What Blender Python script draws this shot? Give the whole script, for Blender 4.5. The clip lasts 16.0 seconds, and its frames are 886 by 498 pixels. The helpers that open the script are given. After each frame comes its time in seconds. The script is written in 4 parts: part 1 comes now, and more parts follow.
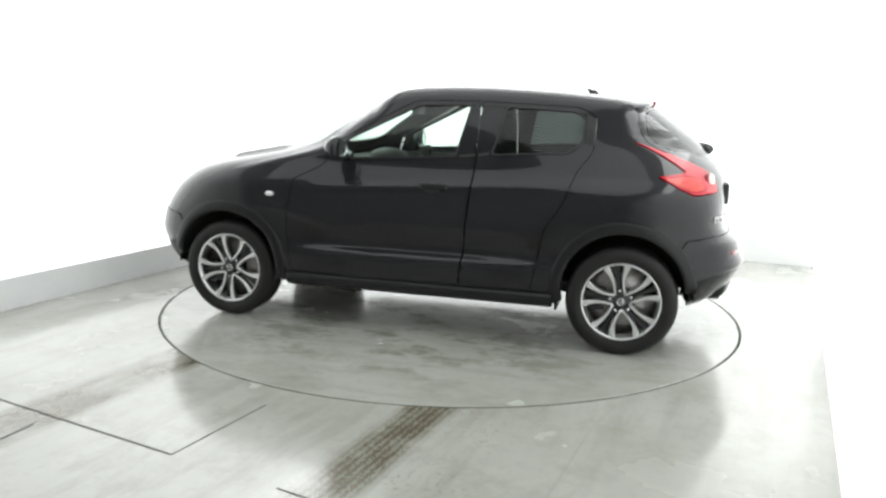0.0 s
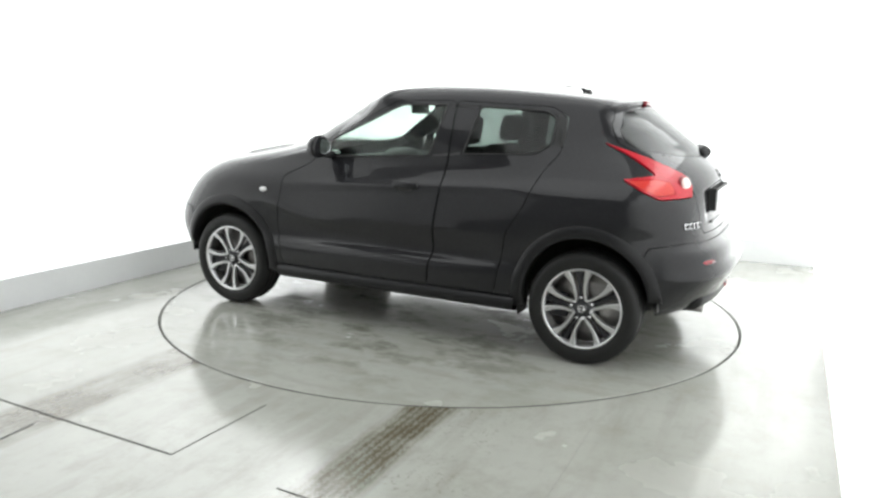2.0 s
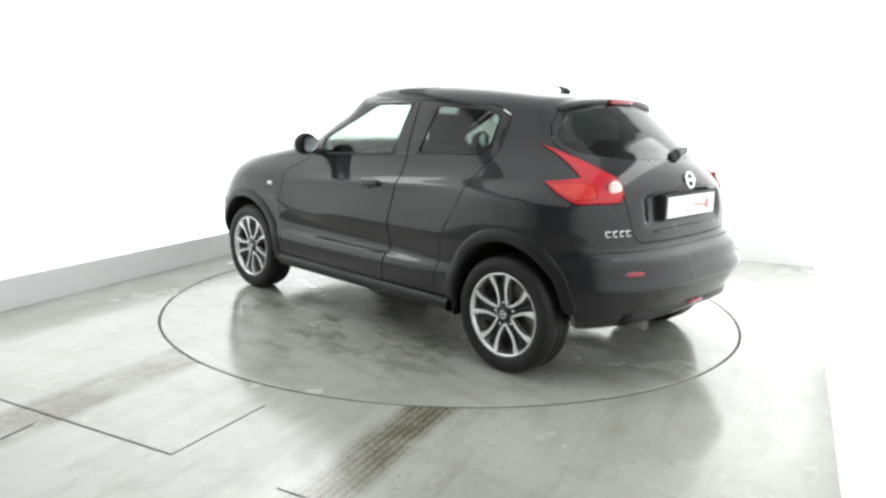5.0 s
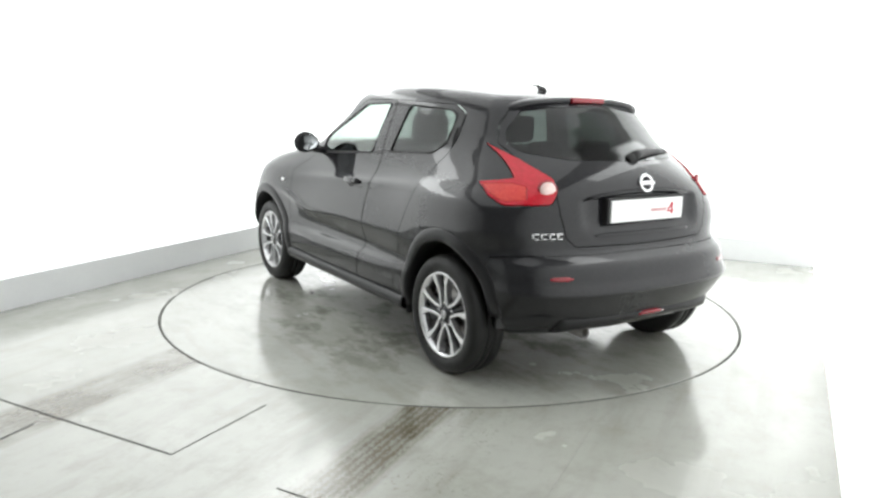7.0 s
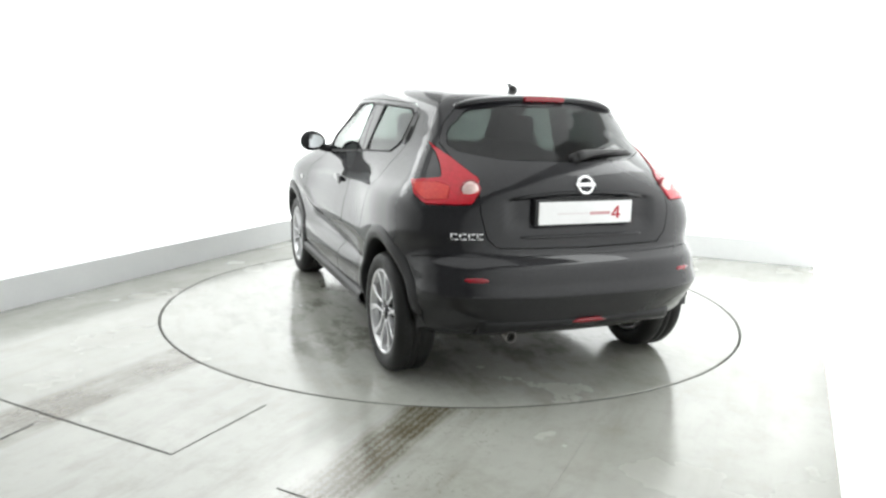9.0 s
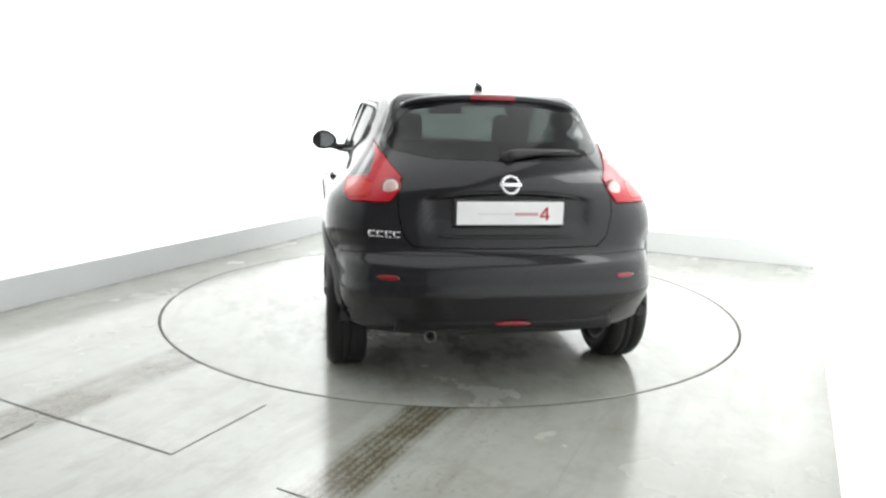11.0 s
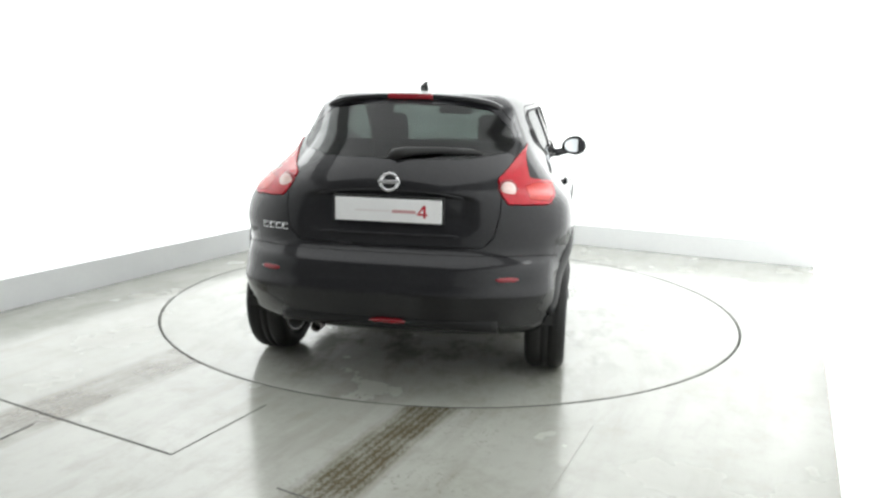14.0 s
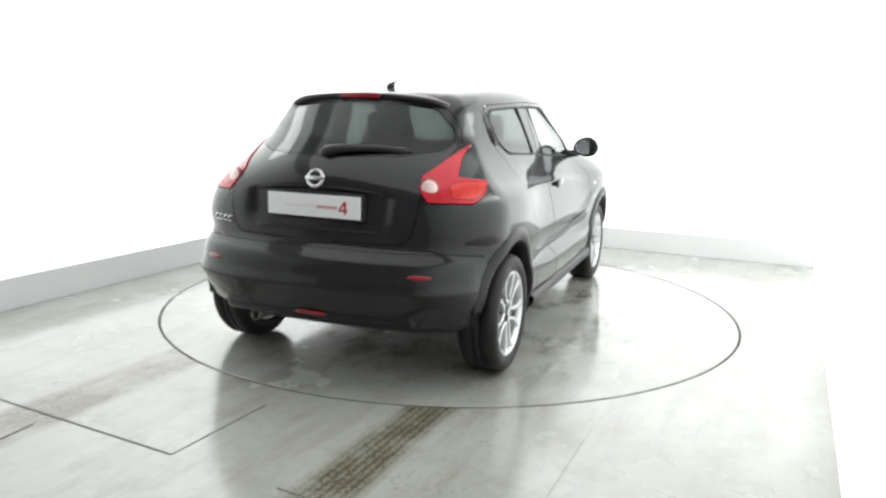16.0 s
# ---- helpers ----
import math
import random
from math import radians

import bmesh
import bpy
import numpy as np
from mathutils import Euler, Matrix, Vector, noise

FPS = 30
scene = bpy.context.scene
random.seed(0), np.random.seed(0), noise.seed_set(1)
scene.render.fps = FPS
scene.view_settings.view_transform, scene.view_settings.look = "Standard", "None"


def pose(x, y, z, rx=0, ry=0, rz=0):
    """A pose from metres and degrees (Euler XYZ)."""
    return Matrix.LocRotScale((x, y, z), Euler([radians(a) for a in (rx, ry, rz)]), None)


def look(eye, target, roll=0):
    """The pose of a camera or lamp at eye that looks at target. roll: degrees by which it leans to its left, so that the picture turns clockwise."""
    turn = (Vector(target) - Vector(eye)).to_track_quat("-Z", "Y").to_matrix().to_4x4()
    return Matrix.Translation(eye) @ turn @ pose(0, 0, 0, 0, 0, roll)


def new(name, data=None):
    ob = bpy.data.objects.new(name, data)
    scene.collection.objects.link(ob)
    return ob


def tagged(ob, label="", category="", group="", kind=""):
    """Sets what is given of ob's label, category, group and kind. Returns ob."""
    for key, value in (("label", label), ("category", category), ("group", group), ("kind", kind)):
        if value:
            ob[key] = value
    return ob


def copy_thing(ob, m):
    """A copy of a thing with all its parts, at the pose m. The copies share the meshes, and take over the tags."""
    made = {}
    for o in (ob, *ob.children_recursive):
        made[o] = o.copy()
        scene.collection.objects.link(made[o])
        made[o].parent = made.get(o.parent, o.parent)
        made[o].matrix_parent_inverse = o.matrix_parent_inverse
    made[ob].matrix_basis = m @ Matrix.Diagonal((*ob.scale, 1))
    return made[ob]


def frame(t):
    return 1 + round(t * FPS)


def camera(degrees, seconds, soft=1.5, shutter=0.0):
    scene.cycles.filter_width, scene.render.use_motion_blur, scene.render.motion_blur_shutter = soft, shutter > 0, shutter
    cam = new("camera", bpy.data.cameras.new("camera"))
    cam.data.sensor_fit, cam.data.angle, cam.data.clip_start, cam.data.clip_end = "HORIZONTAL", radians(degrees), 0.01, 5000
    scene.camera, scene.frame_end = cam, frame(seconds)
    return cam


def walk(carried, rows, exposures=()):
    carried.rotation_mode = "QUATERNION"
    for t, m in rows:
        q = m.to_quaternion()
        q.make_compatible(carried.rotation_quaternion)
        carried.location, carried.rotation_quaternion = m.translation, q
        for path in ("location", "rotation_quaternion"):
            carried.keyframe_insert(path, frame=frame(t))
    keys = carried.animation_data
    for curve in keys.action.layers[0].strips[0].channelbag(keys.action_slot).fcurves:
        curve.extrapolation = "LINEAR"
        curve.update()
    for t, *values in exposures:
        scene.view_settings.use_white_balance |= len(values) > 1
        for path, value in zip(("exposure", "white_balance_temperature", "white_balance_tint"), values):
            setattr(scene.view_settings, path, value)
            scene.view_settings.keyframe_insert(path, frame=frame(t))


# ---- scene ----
import functools

# ---- camera ----
cam = camera(61.2, 16.0, soft=2.6)
EYE = (0.0, -5.347, 1.400)
AIM = (-0.0505, -0.4357, 0.4647)
walk(cam, [(0.0, look(EYE, AIM, 1.347)), (16.0, look(EYE, AIM, 1.347))])

# ---- room frame: u runs along the entry lane, v across it ----
LANE = 66.0
UX, UY = math.cos(radians(LANE)), math.sin(radians(LANE))
WALL_V, WALL_BACK, WALL_FRONT, CEILING = 2.475, 2.80, -6.2, 3.7


def room(u, v, z=0.0):
    return Vector((UX * u + UY * v, UY * u - UX * v, z))


# ---- light ----
world = bpy.data.worlds.new("world")
scene.world = world
world.use_nodes = True
world.node_tree.nodes["Background"].inputs[0].default_value = (0.9, 0.95, 1.0, 1)
world.node_tree.nodes["Background"].inputs[1].default_value = 0.02
scene.view_settings.exposure = 0.0


def studio_lamp(name, u, v, z, su, sv, watts, tilt=0.0):
    data = bpy.data.lights.new(name, "AREA")
    data.shape, data.size, data.size_y = "RECTANGLE", su, sv
    data.energy, data.color = watts, (0.975, 1.0, 1.0)
    ob = new(name, data)
    ob.matrix_world = Matrix.Translation(room(u, v, z)) @ Matrix.Rotation(radians(LANE), 4, "Z") @ Matrix.Rotation(radians(tilt), 4, "X")


# a wide soft ceiling over the turntable
studio_lamp("ceiling_light", -0.5, 0.0, CEILING - 0.06, 6.4, 3.6, 86)
# tube rows high on the side walls, which draw the streaks along the creases
for side in (-1, 1):
    studio_lamp("tube_light", 0.5, 2.30 * side, 2.72, 3.0, 0.40, 13, 50 * side)


# ---- materials ----
def material(name, color, rough=0.5, metal=0.0, coat=0.0, coat_rough=0.03, spec=0.5):
    m = bpy.data.materials.new(name)
    m.use_nodes = True
    b = m.node_tree.nodes["Principled BSDF"]
    b.inputs["Base Color"].default_value = (*color, 1)
    b.inputs["Roughness"].default_value = rough
    b.inputs["Metallic"].default_value = metal
    b.inputs["Coat Weight"].default_value = coat
    b.inputs["Coat Roughness"].default_value = coat_rough
    b.inputs["Coat IOR"].default_value = 1.42
    b.inputs["Specular IOR Level"].default_value = spec
    return m


def node(m, kind, **values):
    n = m.node_tree.nodes.new(kind)
    for key, value in values.items():
        n.inputs[key.replace("_", " ")].default_value = value
    return n


def link(m, a, b):
    m.node_tree.links.new(a, b)


def principled(m):
    return m.node_tree.nodes["Principled BSDF"]


def math_node(m, op, a, b=None):
    n = m.node_tree.nodes.new("ShaderNodeMath")
    n.operation = op
    for i, v in enumerate((a, b)):
        if v is None:
            continue
        if isinstance(v, (int, float)):
            n.inputs[i].default_value = v
        else:
            link(m, v, n.inputs[i])
    return n.outputs[0]


def ramp(m, value, stops):
    n = m.node_tree.nodes.new("ShaderNodeValToRGB")
    e = n.color_ramp.elements
    while len(e) < len(stops):
        e.new(0.5)
    for el, (p, c) in zip(e, stops):
        el.position, el.color = p, (c, c, c, 1) if isinstance(c, (int, float)) else (*c, 1)
    link(m, value, n.inputs[0])
    return n.outputs[0]


def mixed(m, fac, a, b):
    n = m.node_tree.nodes.new("ShaderNodeMix")
    n.data_type = "RGBA"
    for sock, v in ((n.inputs[0], fac), (n.inputs[6], a), (n.inputs[7], b)):
        if isinstance(v, (int, float)):
            sock.default_value = v
        elif isinstance(v, tuple):
            sock.default_value = (*v, 1)
        else:
            link(m, v, sock)
    return n.outputs[2]


def noise_of(m, coord, scale, detail=4.0, rough=0.55, stretch=None):
    n = m.node_tree.nodes.new("ShaderNodeTexNoise")
    n.inputs["Scale"].default_value = scale
    n.inputs["Detail"].default_value = detail
    n.inputs["Roughness"].default_value = rough
    if stretch:
        mp = m.node_tree.nodes.new("ShaderNodeMapping")
        mp.inputs["Scale"].default_value = stretch
        link(m, coord, mp.inputs[0])
        coord = mp.outputs[0]
    link(m, coord, n.inputs["Vector"])
    return n.outputs["Fac"]


def object_coord(m):
    return m.node_tree.nodes.new("ShaderNodeTexCoord").outputs["Object"]


def bumped(m, height, strength, distance=0.002):
    b = m.node_tree.nodes.new("ShaderNodeBump")
    b.inputs["Strength"].default_value = strength
    b.inputs["Distance"].default_value = distance
    link(m, height, b.inputs["Height"])
    link(m, b.outputs[0], principled(m).inputs["Normal"])


def grained(m, low, high, scale, rough=None, bump=0.0):
    """Lets the base colour wander between two tones at two scales."""
    c = object_coord(m)
    f = math_node(m, "ADD", math_node(m, "MULTIPLY", noise_of(m, c, scale), 0.6), math_node(m, "MULTIPLY", noise_of(m, c, scale * 9), 0.4))
    link(m, mixed(m, ramp(m, f, [(0.3, 0.0), (0.7, 1.0)]), low, high), principled(m).inputs["Base Color"])
    if rough:
        link(m, ramp(m, f, [(0.3, rough[0]), (0.7, rough[1])]), principled(m).inputs["Roughness"])
    if bump:
        bumped(m, f, bump)
    return m


def lane_band(m, y, middle, half, soft):
    d = math_node(m, "ABSOLUTE", math_node(m, "SUBTRACT", y, middle))
    return ramp(m, math_node(m, "DIVIDE", d, half + soft), [(half / (half + soft) - 0.15, 1.0), (1.0, 0.0)])


def concrete(name, lanes):
    """Pale painted concrete, wet and scuffed; with lanes, also two dirty tyre lanes along the local x axis."""
    m = material(name, (0.5, 0.5, 0.48), 0.3)
    c = object_coord(m)
    cloud = noise_of(m, c, 0.9, 5, 0.6)
    fine = noise_of(m, c, 14, 5, 0.65)
    grit = noise_of(m, c, 120, 3, 0.6)
    tone = mixed(m, ramp(m, cloud, [(0.35, 0.0), (0.65, 1.0)]), (0.36, 0.367, 0.326), (0.455, 0.46, 0.422))
    tone = mixed(m, ramp(m, fine, [(0.52, 0.0), (0.8, 0.35)]), tone, (0.27, 0.265, 0.23))
    streak = noise_of(m, c, 2.2, 4, 0.6, (0.5, 3.0, 1.0))
    tone = mixed(m, ramp(m, streak, [(0.50, 0.0), (0.72, 0.6)]), tone, (0.30, 0.295, 0.26))
    grime = noise_of(m, c, 3.1, 6, 0.72)
    tone = mixed(m, ramp(m, grime, [(0.50, 0.0), (0.78, 0.5)]), tone, (0.235, 0.225, 0.18))
    speck = noise_of(m, c, 45, 4, 0.7)
    tone = mixed(m, ramp(m, speck, [(0.62, 0.0), (0.82, 0.35)]), tone, (0.16, 0.15, 0.12))
    if lanes:
        sep = m.node_tree.nodes.new("ShaderNodeSeparateXYZ")
        link(m, c, sep.inputs[0])
        x, y = sep.outputs[0], sep.outputs[1]
        wave = m.node_tree.nodes.new("ShaderNodeTexWave")
        wave.wave_type, wave.bands_direction = "BANDS", "Y"
        wave.inputs["Scale"].default_value, wave.inputs["Distortion"].default_value = 9.0, 6.0
        wave.inputs["Detail"].default_value = 4.0
        wave.inputs["Detail Scale"].default_value = 6.0
        link(m, c, wave.inputs["Vector"])
        patch = noise_of(m, c, 5.0, 5, 0.7)
        stain = ramp(m, noise_of(m, c, 1.6, 4, 0.6, (1.0, 2.0, 1.0)), [(0.35, 0.25), (0.6, 1.0)])
        ahead = ramp(m, math_node(m, "ADD", math_node(m, "MULTIPLY", x, -0.25), 0.0), [(0.28, 0.0), (0.46, 1.0)])
        for middle, half, power, ribs in ((-0.75, 0.10, 1.4, 0.40), (0.775, 0.14, 2.3, 0.12)):
            band = lane_band(m, y, middle, half, 0.05)
            f = math_node(m, "MULTIPLY", band, math_node(m, "ADD", math_node(m, "MULTIPLY", wave.outputs["Fac"], ribs), math_node(m, "MULTIPLY", patch, 0.9)))
            f = math_node(m, "MULTIPLY", math_node(m, "MULTIPLY", f, ahead), math_node(m, "MULTIPLY", stain, power))
            tone = mixed(m, f, tone, (0.115, 0.10, 0.062))
        # mud spatter thrown beside the right-hand lane
        flecks = ramp(m, noise_of(m, c, 38, 3, 0.75), [(0.56, 0.0), (0.64, 1.0)])
        patches = ramp(m, noise_of(m, c, 4.2, 4, 0.6), [(0.44, 0.0), (0.62, 0.75)])
        f = math_node(m, "MULTIPLY", math_node(m, "MULTIPLY", flecks, patches), math_node(m, "MULTIPLY", lane_band(m, y, -0.90, 0.20, 0.2), ahead))
        tone = mixed(m, f, tone, (0.14, 0.13, 0.095))
    gloss = ramp(m, noise_of(m, c, 1.3, 4, 0.55), [(0.28, 0.12), (0.75, 0.34)])
    if not lanes:
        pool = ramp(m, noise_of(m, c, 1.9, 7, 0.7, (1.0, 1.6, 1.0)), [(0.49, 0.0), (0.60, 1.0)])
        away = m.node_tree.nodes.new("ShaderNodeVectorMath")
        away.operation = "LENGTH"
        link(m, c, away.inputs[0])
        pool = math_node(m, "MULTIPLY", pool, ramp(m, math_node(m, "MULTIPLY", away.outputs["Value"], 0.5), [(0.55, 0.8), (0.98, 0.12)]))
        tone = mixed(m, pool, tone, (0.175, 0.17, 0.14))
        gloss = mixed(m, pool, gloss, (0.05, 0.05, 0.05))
    link(m, tone, principled(m).inputs["Base Color"])
    link(m, gloss, principled(m).inputs["Roughness"])
    principled(m).inputs["Coat Weight"].default_value = 0.6
    principled(m).inputs["Coat Roughness"].default_value = 0.10
    bumped(m, math_node(m, "ADD", math_node(m, "MULTIPLY", fine, 0.5), math_node(m, "MULTIPLY", grit, 0.3)), 0.12, 0.002)
    return m


def tinted_glass(name, tint, gloss=0.03):
    m = bpy.data.materials.new(name)
    m.use_nodes = True
    nt = m.node_tree
    nt.nodes.remove(nt.nodes["Principled BSDF"])
    clear = nt.nodes.new("ShaderNodeBsdfTransparent")
    clear.inputs[0].default_value = (*tint, 1)
    shine = nt.nodes.new("ShaderNodeBsdfGlossy")
    shine.inputs["Roughness"].default_value = gloss
    facing = nt.nodes.new("ShaderNodeLayerWeight")
    facing.inputs["Blend"].default_value = 0.5
    power = nt.nodes.new("ShaderNodeMath")
    power.operation = "POWER"
    power.inputs[1].default_value = 4.0
    nt.links.new(facing.outputs["Facing"], power.inputs[0])
    fres = nt.nodes.new("ShaderNodeMath")
    fres.operation = "MULTIPLY_ADD"
    fres.inputs[1].default_value, fres.inputs[2].default_value = 0.75, 0.035
    nt.links.new(power.outputs[0], fres.inputs[0])
    mix = nt.nodes.new("ShaderNodeMixShader")
    nt.links.new(fres.outputs[0], mix.inputs[0])
    nt.links.new(clear.outputs[0], mix.inputs[1])
    nt.links.new(shine.outputs[0], mix.inputs[2])
    nt.links.new(mix.outputs[0], nt.nodes["Material Output"].inputs[0])
    return m


PAINT = grained(material("black_metallic_paint", (0.011, 0.011, 0.012), 0.5, 0.0, 1.0, 0.03, 0.05), (0.009, 0.009, 0.0105), (0.014, 0.014, 0.016), 60)
WET_PAINT = grained(material("rain_beaded_black_paint", (0.011, 0.011, 0.012), 0.5, 0.0, 1.0, 0.06, 0.05), (0.009, 0.009, 0.0105), (0.014, 0.014, 0.016), 60)


def beads(m, strength, low, high):
    """Water on the lacquer: standing drops in patches, and a slightly wavy film."""
    c = object_coord(m)
    cells = m.node_tree.nodes.new("ShaderNodeTexVoronoi")
    cells.inputs["Scale"].default_value = 75.0
    link(m, c, cells.inputs["Vector"])
    drop = ramp(m, cells.outputs["Distance"], [(0.05, 1.0), (0.34, 0.0)])
    where = ramp(m, noise_of(m, c, 7.0, 3, 0.6), [(low, 0.0), (high, 1.0)])
    b = m.node_tree.nodes.new("ShaderNodeBump")
    b.inputs["Strength"].default_value, b.inputs["Distance"].default_value = strength, 0.002
    film = math_node(m, "MULTIPLY", noise_of(m, c, 9.0, 3, 0.5), 1.6)
    link(m, math_node(m, "ADD", math_node(m, "MULTIPLY", drop, where), film), b.inputs["Height"])
    link(m, b.outputs[0], principled(m).inputs["Normal"])
    link(m, b.outputs[0], principled(m).inputs["Coat Normal"])


beads(WET_PAINT, 0.35, 0.42, 0.6)
beads(PAINT, 0.14, 0.52, 0.72)
CLADDING = grained(material("satin_black_plastic", (0.010, 0.010, 0.011), 0.38, spec=0.3), (0.008, 0.008, 0.009), (0.013, 0.013, 0.014), 90, (0.28, 0.42), 0.1)
TRIM = grained(material("black_trim", (0.012, 0.012, 0.012), 0.45), (0.010, 0.010, 0.010), (0.016, 0.016, 0.016), 120, (0.4, 0.6))
SEAL = material("rubber_seal", (0.008, 0.008, 0.008), 0.6)
RUBBER = grained(material("tyre_rubber", (0.014, 0.014, 0.014), 0.6, spec=0.3), (0.009, 0.009, 0.009), (0.016, 0.016, 0.0155), 30, (0.4, 0.65), 0.25)
ALLOY = grained(material("machined_alloy", (0.62, 0.62, 0.62), 0.3, 1.0), (0.64, 0.64, 0.65), (0.78, 0.78, 0.79), 80, (0.25, 0.38))
ALLOY_DARK = grained(material("dark_alloy", (0.03, 0.03, 0.032), 0.4, 0.6), (0.022, 0.022, 0.024), (0.045, 0.045, 0.048), 60)
CHROME = grained(material("chrome", (0.75, 0.75, 0.76), 0.12, 1.0), (0.68, 0.68, 0.69), (0.8, 0.8, 0.81), 40)
STEEL = grained(material("brake_steel", (0.3, 0.3, 0.3), 0.35, 1.0), (0.22, 0.21, 0.20), (0.38, 0.37, 0.36), 40)
RED_LENS = grained(material("red_lens", (0.62, 0.02, 0.03), 0.18, coat=0.4, spec=0.3), (0.36, 0.003, 0.010), (0.54, 0.006, 0.022), 45)
RIBS = RED_LENS.node_tree.nodes.new("ShaderNodeTexWave")
RIBS.wave_type, RIBS.bands_direction = "BANDS", "Z"
RIBS.inputs["Scale"].default_value, RIBS.inputs["Distortion"].default_value = 34.0, 0.8
link(RED_LENS, object_coord(RED_LENS), RIBS.inputs["Vector"])
bumped(RED_LENS, RIBS.outputs["Fac"], 0.16, 0.003)
RED_DEEP = material("deep_red_reflector", (0.24, 0.006, 0.014), 0.2, coat=0.6)
AMBER_RED = grained(material("orange_red_lens", (0.72, 0.09, 0.05), 0.18, coat=0.4, spec=0.3), (0.46, 0.010, 0.014), (0.62, 0.045, 0.025), 70)
CLEAR_LAMP = grained(material("silvery_lamp_lens", (0.75, 0.55, 0.52), 0.15, 0.2, 1.0), (0.70, 0.45, 0.42), (0.85, 0.72, 0.68), 60)
WHITE_PLATE = grained(material("white_plate", (0.82, 0.82, 0.82), 0.3, coat=0.4), (0.78, 0.78, 0.78), (0.86, 0.86, 0.86), 12)
PLATE_RED = material("plate_red_print", (0.5, 0.03, 0.05), 0.4)
PLATE_GREY = material("plate_grey_print", (0.70, 0.66, 0.66), 0.4)
PLATE_PINK = material("plate_pink_print", (0.55, 0.30, 0.31), 0.4)
FABRIC = grained(material("dark_seat_fabric", (0.02, 0.02, 0.021), 0.85), (0.014, 0.014, 0.015), (0.03, 0.03, 0.03), 70, None, 0.3)
DASH = grained(material("dark_dash_plastic", (0.02, 0.02, 0.02), 0.55), (0.016, 0.016, 0.016), (0.028, 0.028, 0.028), 90, (0.45, 0.65), 0.2)
LINING = grained(material("grey_lining", (0.28, 0.28, 0.27), 0.9), (0.24, 0.24, 0.23), (0.32, 0.32, 0.31), 60)
MIRROR = material("mirror_glass", (0.65, 0.68, 0.70), 0.03, 1.0)
GLASS = tinted_glass("window_glass", (0.86, 0.92, 0.89))
PRIVACY = tinted_glass("privacy_glass", (0.24, 0.262, 0.256))
SIDE_PRIVACY = tinted_glass("side_privacy_glass", (0.40, 0.43, 0.42))
# white wall with an added glow standing in for strong light on it
WHITE_WALL = grained(material("added_glow_white_wall", (0.86, 0.87, 0.86), 0.6), (0.84, 0.855, 0.845), (0.88, 0.885, 0.88), 1.2)
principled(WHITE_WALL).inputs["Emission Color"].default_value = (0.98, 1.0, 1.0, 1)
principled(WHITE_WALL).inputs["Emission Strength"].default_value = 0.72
# the added glow weakens towards the front, which softens the car's reflections
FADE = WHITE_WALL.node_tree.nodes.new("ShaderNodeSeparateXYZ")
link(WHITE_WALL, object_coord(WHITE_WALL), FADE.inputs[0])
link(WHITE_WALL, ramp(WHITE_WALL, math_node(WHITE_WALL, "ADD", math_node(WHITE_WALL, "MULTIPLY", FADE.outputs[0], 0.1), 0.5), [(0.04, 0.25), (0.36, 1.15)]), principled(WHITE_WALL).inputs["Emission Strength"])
PLAIN_WHITE = grained(material("plain_white_wall", (0.80, 0.80, 0.80), 0.7), (0.76, 0.77, 0.76), (0.82, 0.82, 0.82), 1.2)
KERB_PAINT = grained(material("pale_grey_kerb", (0.60, 0.61, 0.61), 0.45), (0.80, 0.81, 0.815), (0.86, 0.87, 0.87), 3.0)
DARK_WALL = grained(material("dark_grey_wall", (0.2, 0.2, 0.2), 0.8), (0.27, 0.27, 0.27), (0.34, 0.34, 0.34), 2.0)
CEILING_MAT = grained(material("grey_ceiling", (0.4, 0.4, 0.4), 0.8), (0.34, 0.34, 0.34), (0.42, 0.42, 0.42), 2.0)
FLOOR_MAT = concrete("wet_painted_concrete", True)
DISC_MAT = concrete("wet_turntable_coating", False)
FAINT_JOINT = grained(material("worn_joint", (0.25, 0.25, 0.23), 0.6), (0.22, 0.22, 0.2), (0.30, 0.30, 0.28), 30)
JOINT = grained(material("dirty_joint", (0.06, 0.06, 0.055), 0.7), (0.04, 0.04, 0.036), (0.12, 0.12, 0.11), 30)


# ---- mesh helpers ----
def part(name, bm, mat, parent, label="", smooth=True):
    me = bpy.data.meshes.new(name)
    for f in bm.faces:
        f.smooth = smooth
    bm.to_mesh(me)
    bm.free()
    me.materials.append(mat)
    ob = new(name, me)
    if parent:
        ob.parent = parent
    if label:
        ob["label"] = label
    return ob


def box(bm, lo, hi, bevel=0.0, segments=2, m=None):
    made = bmesh.ops.create_cube(bm, size=1)["verts"]
    size = [h - l for l, h in zip(lo, hi)]
    mid = [(h + l) / 2 for l, h in zip(lo, hi)]
    for v in made:
        v.co = Vector([c * s + q for c, s, q in zip(v.co, size, mid)])
    if bevel:
        edges = list({e for v in made for e in v.link_edges})
        out = bmesh.ops.bevel(bm, geom=edges, offset=bevel, segments=segments, profile=0.5, affect="EDGES")
        made = list({v for f in out["faces"] for v in f.verts} | {v for v in made if v.is_valid})
    if m:
        bmesh.ops.transform(bm, matrix=m, verts=made)
    return made


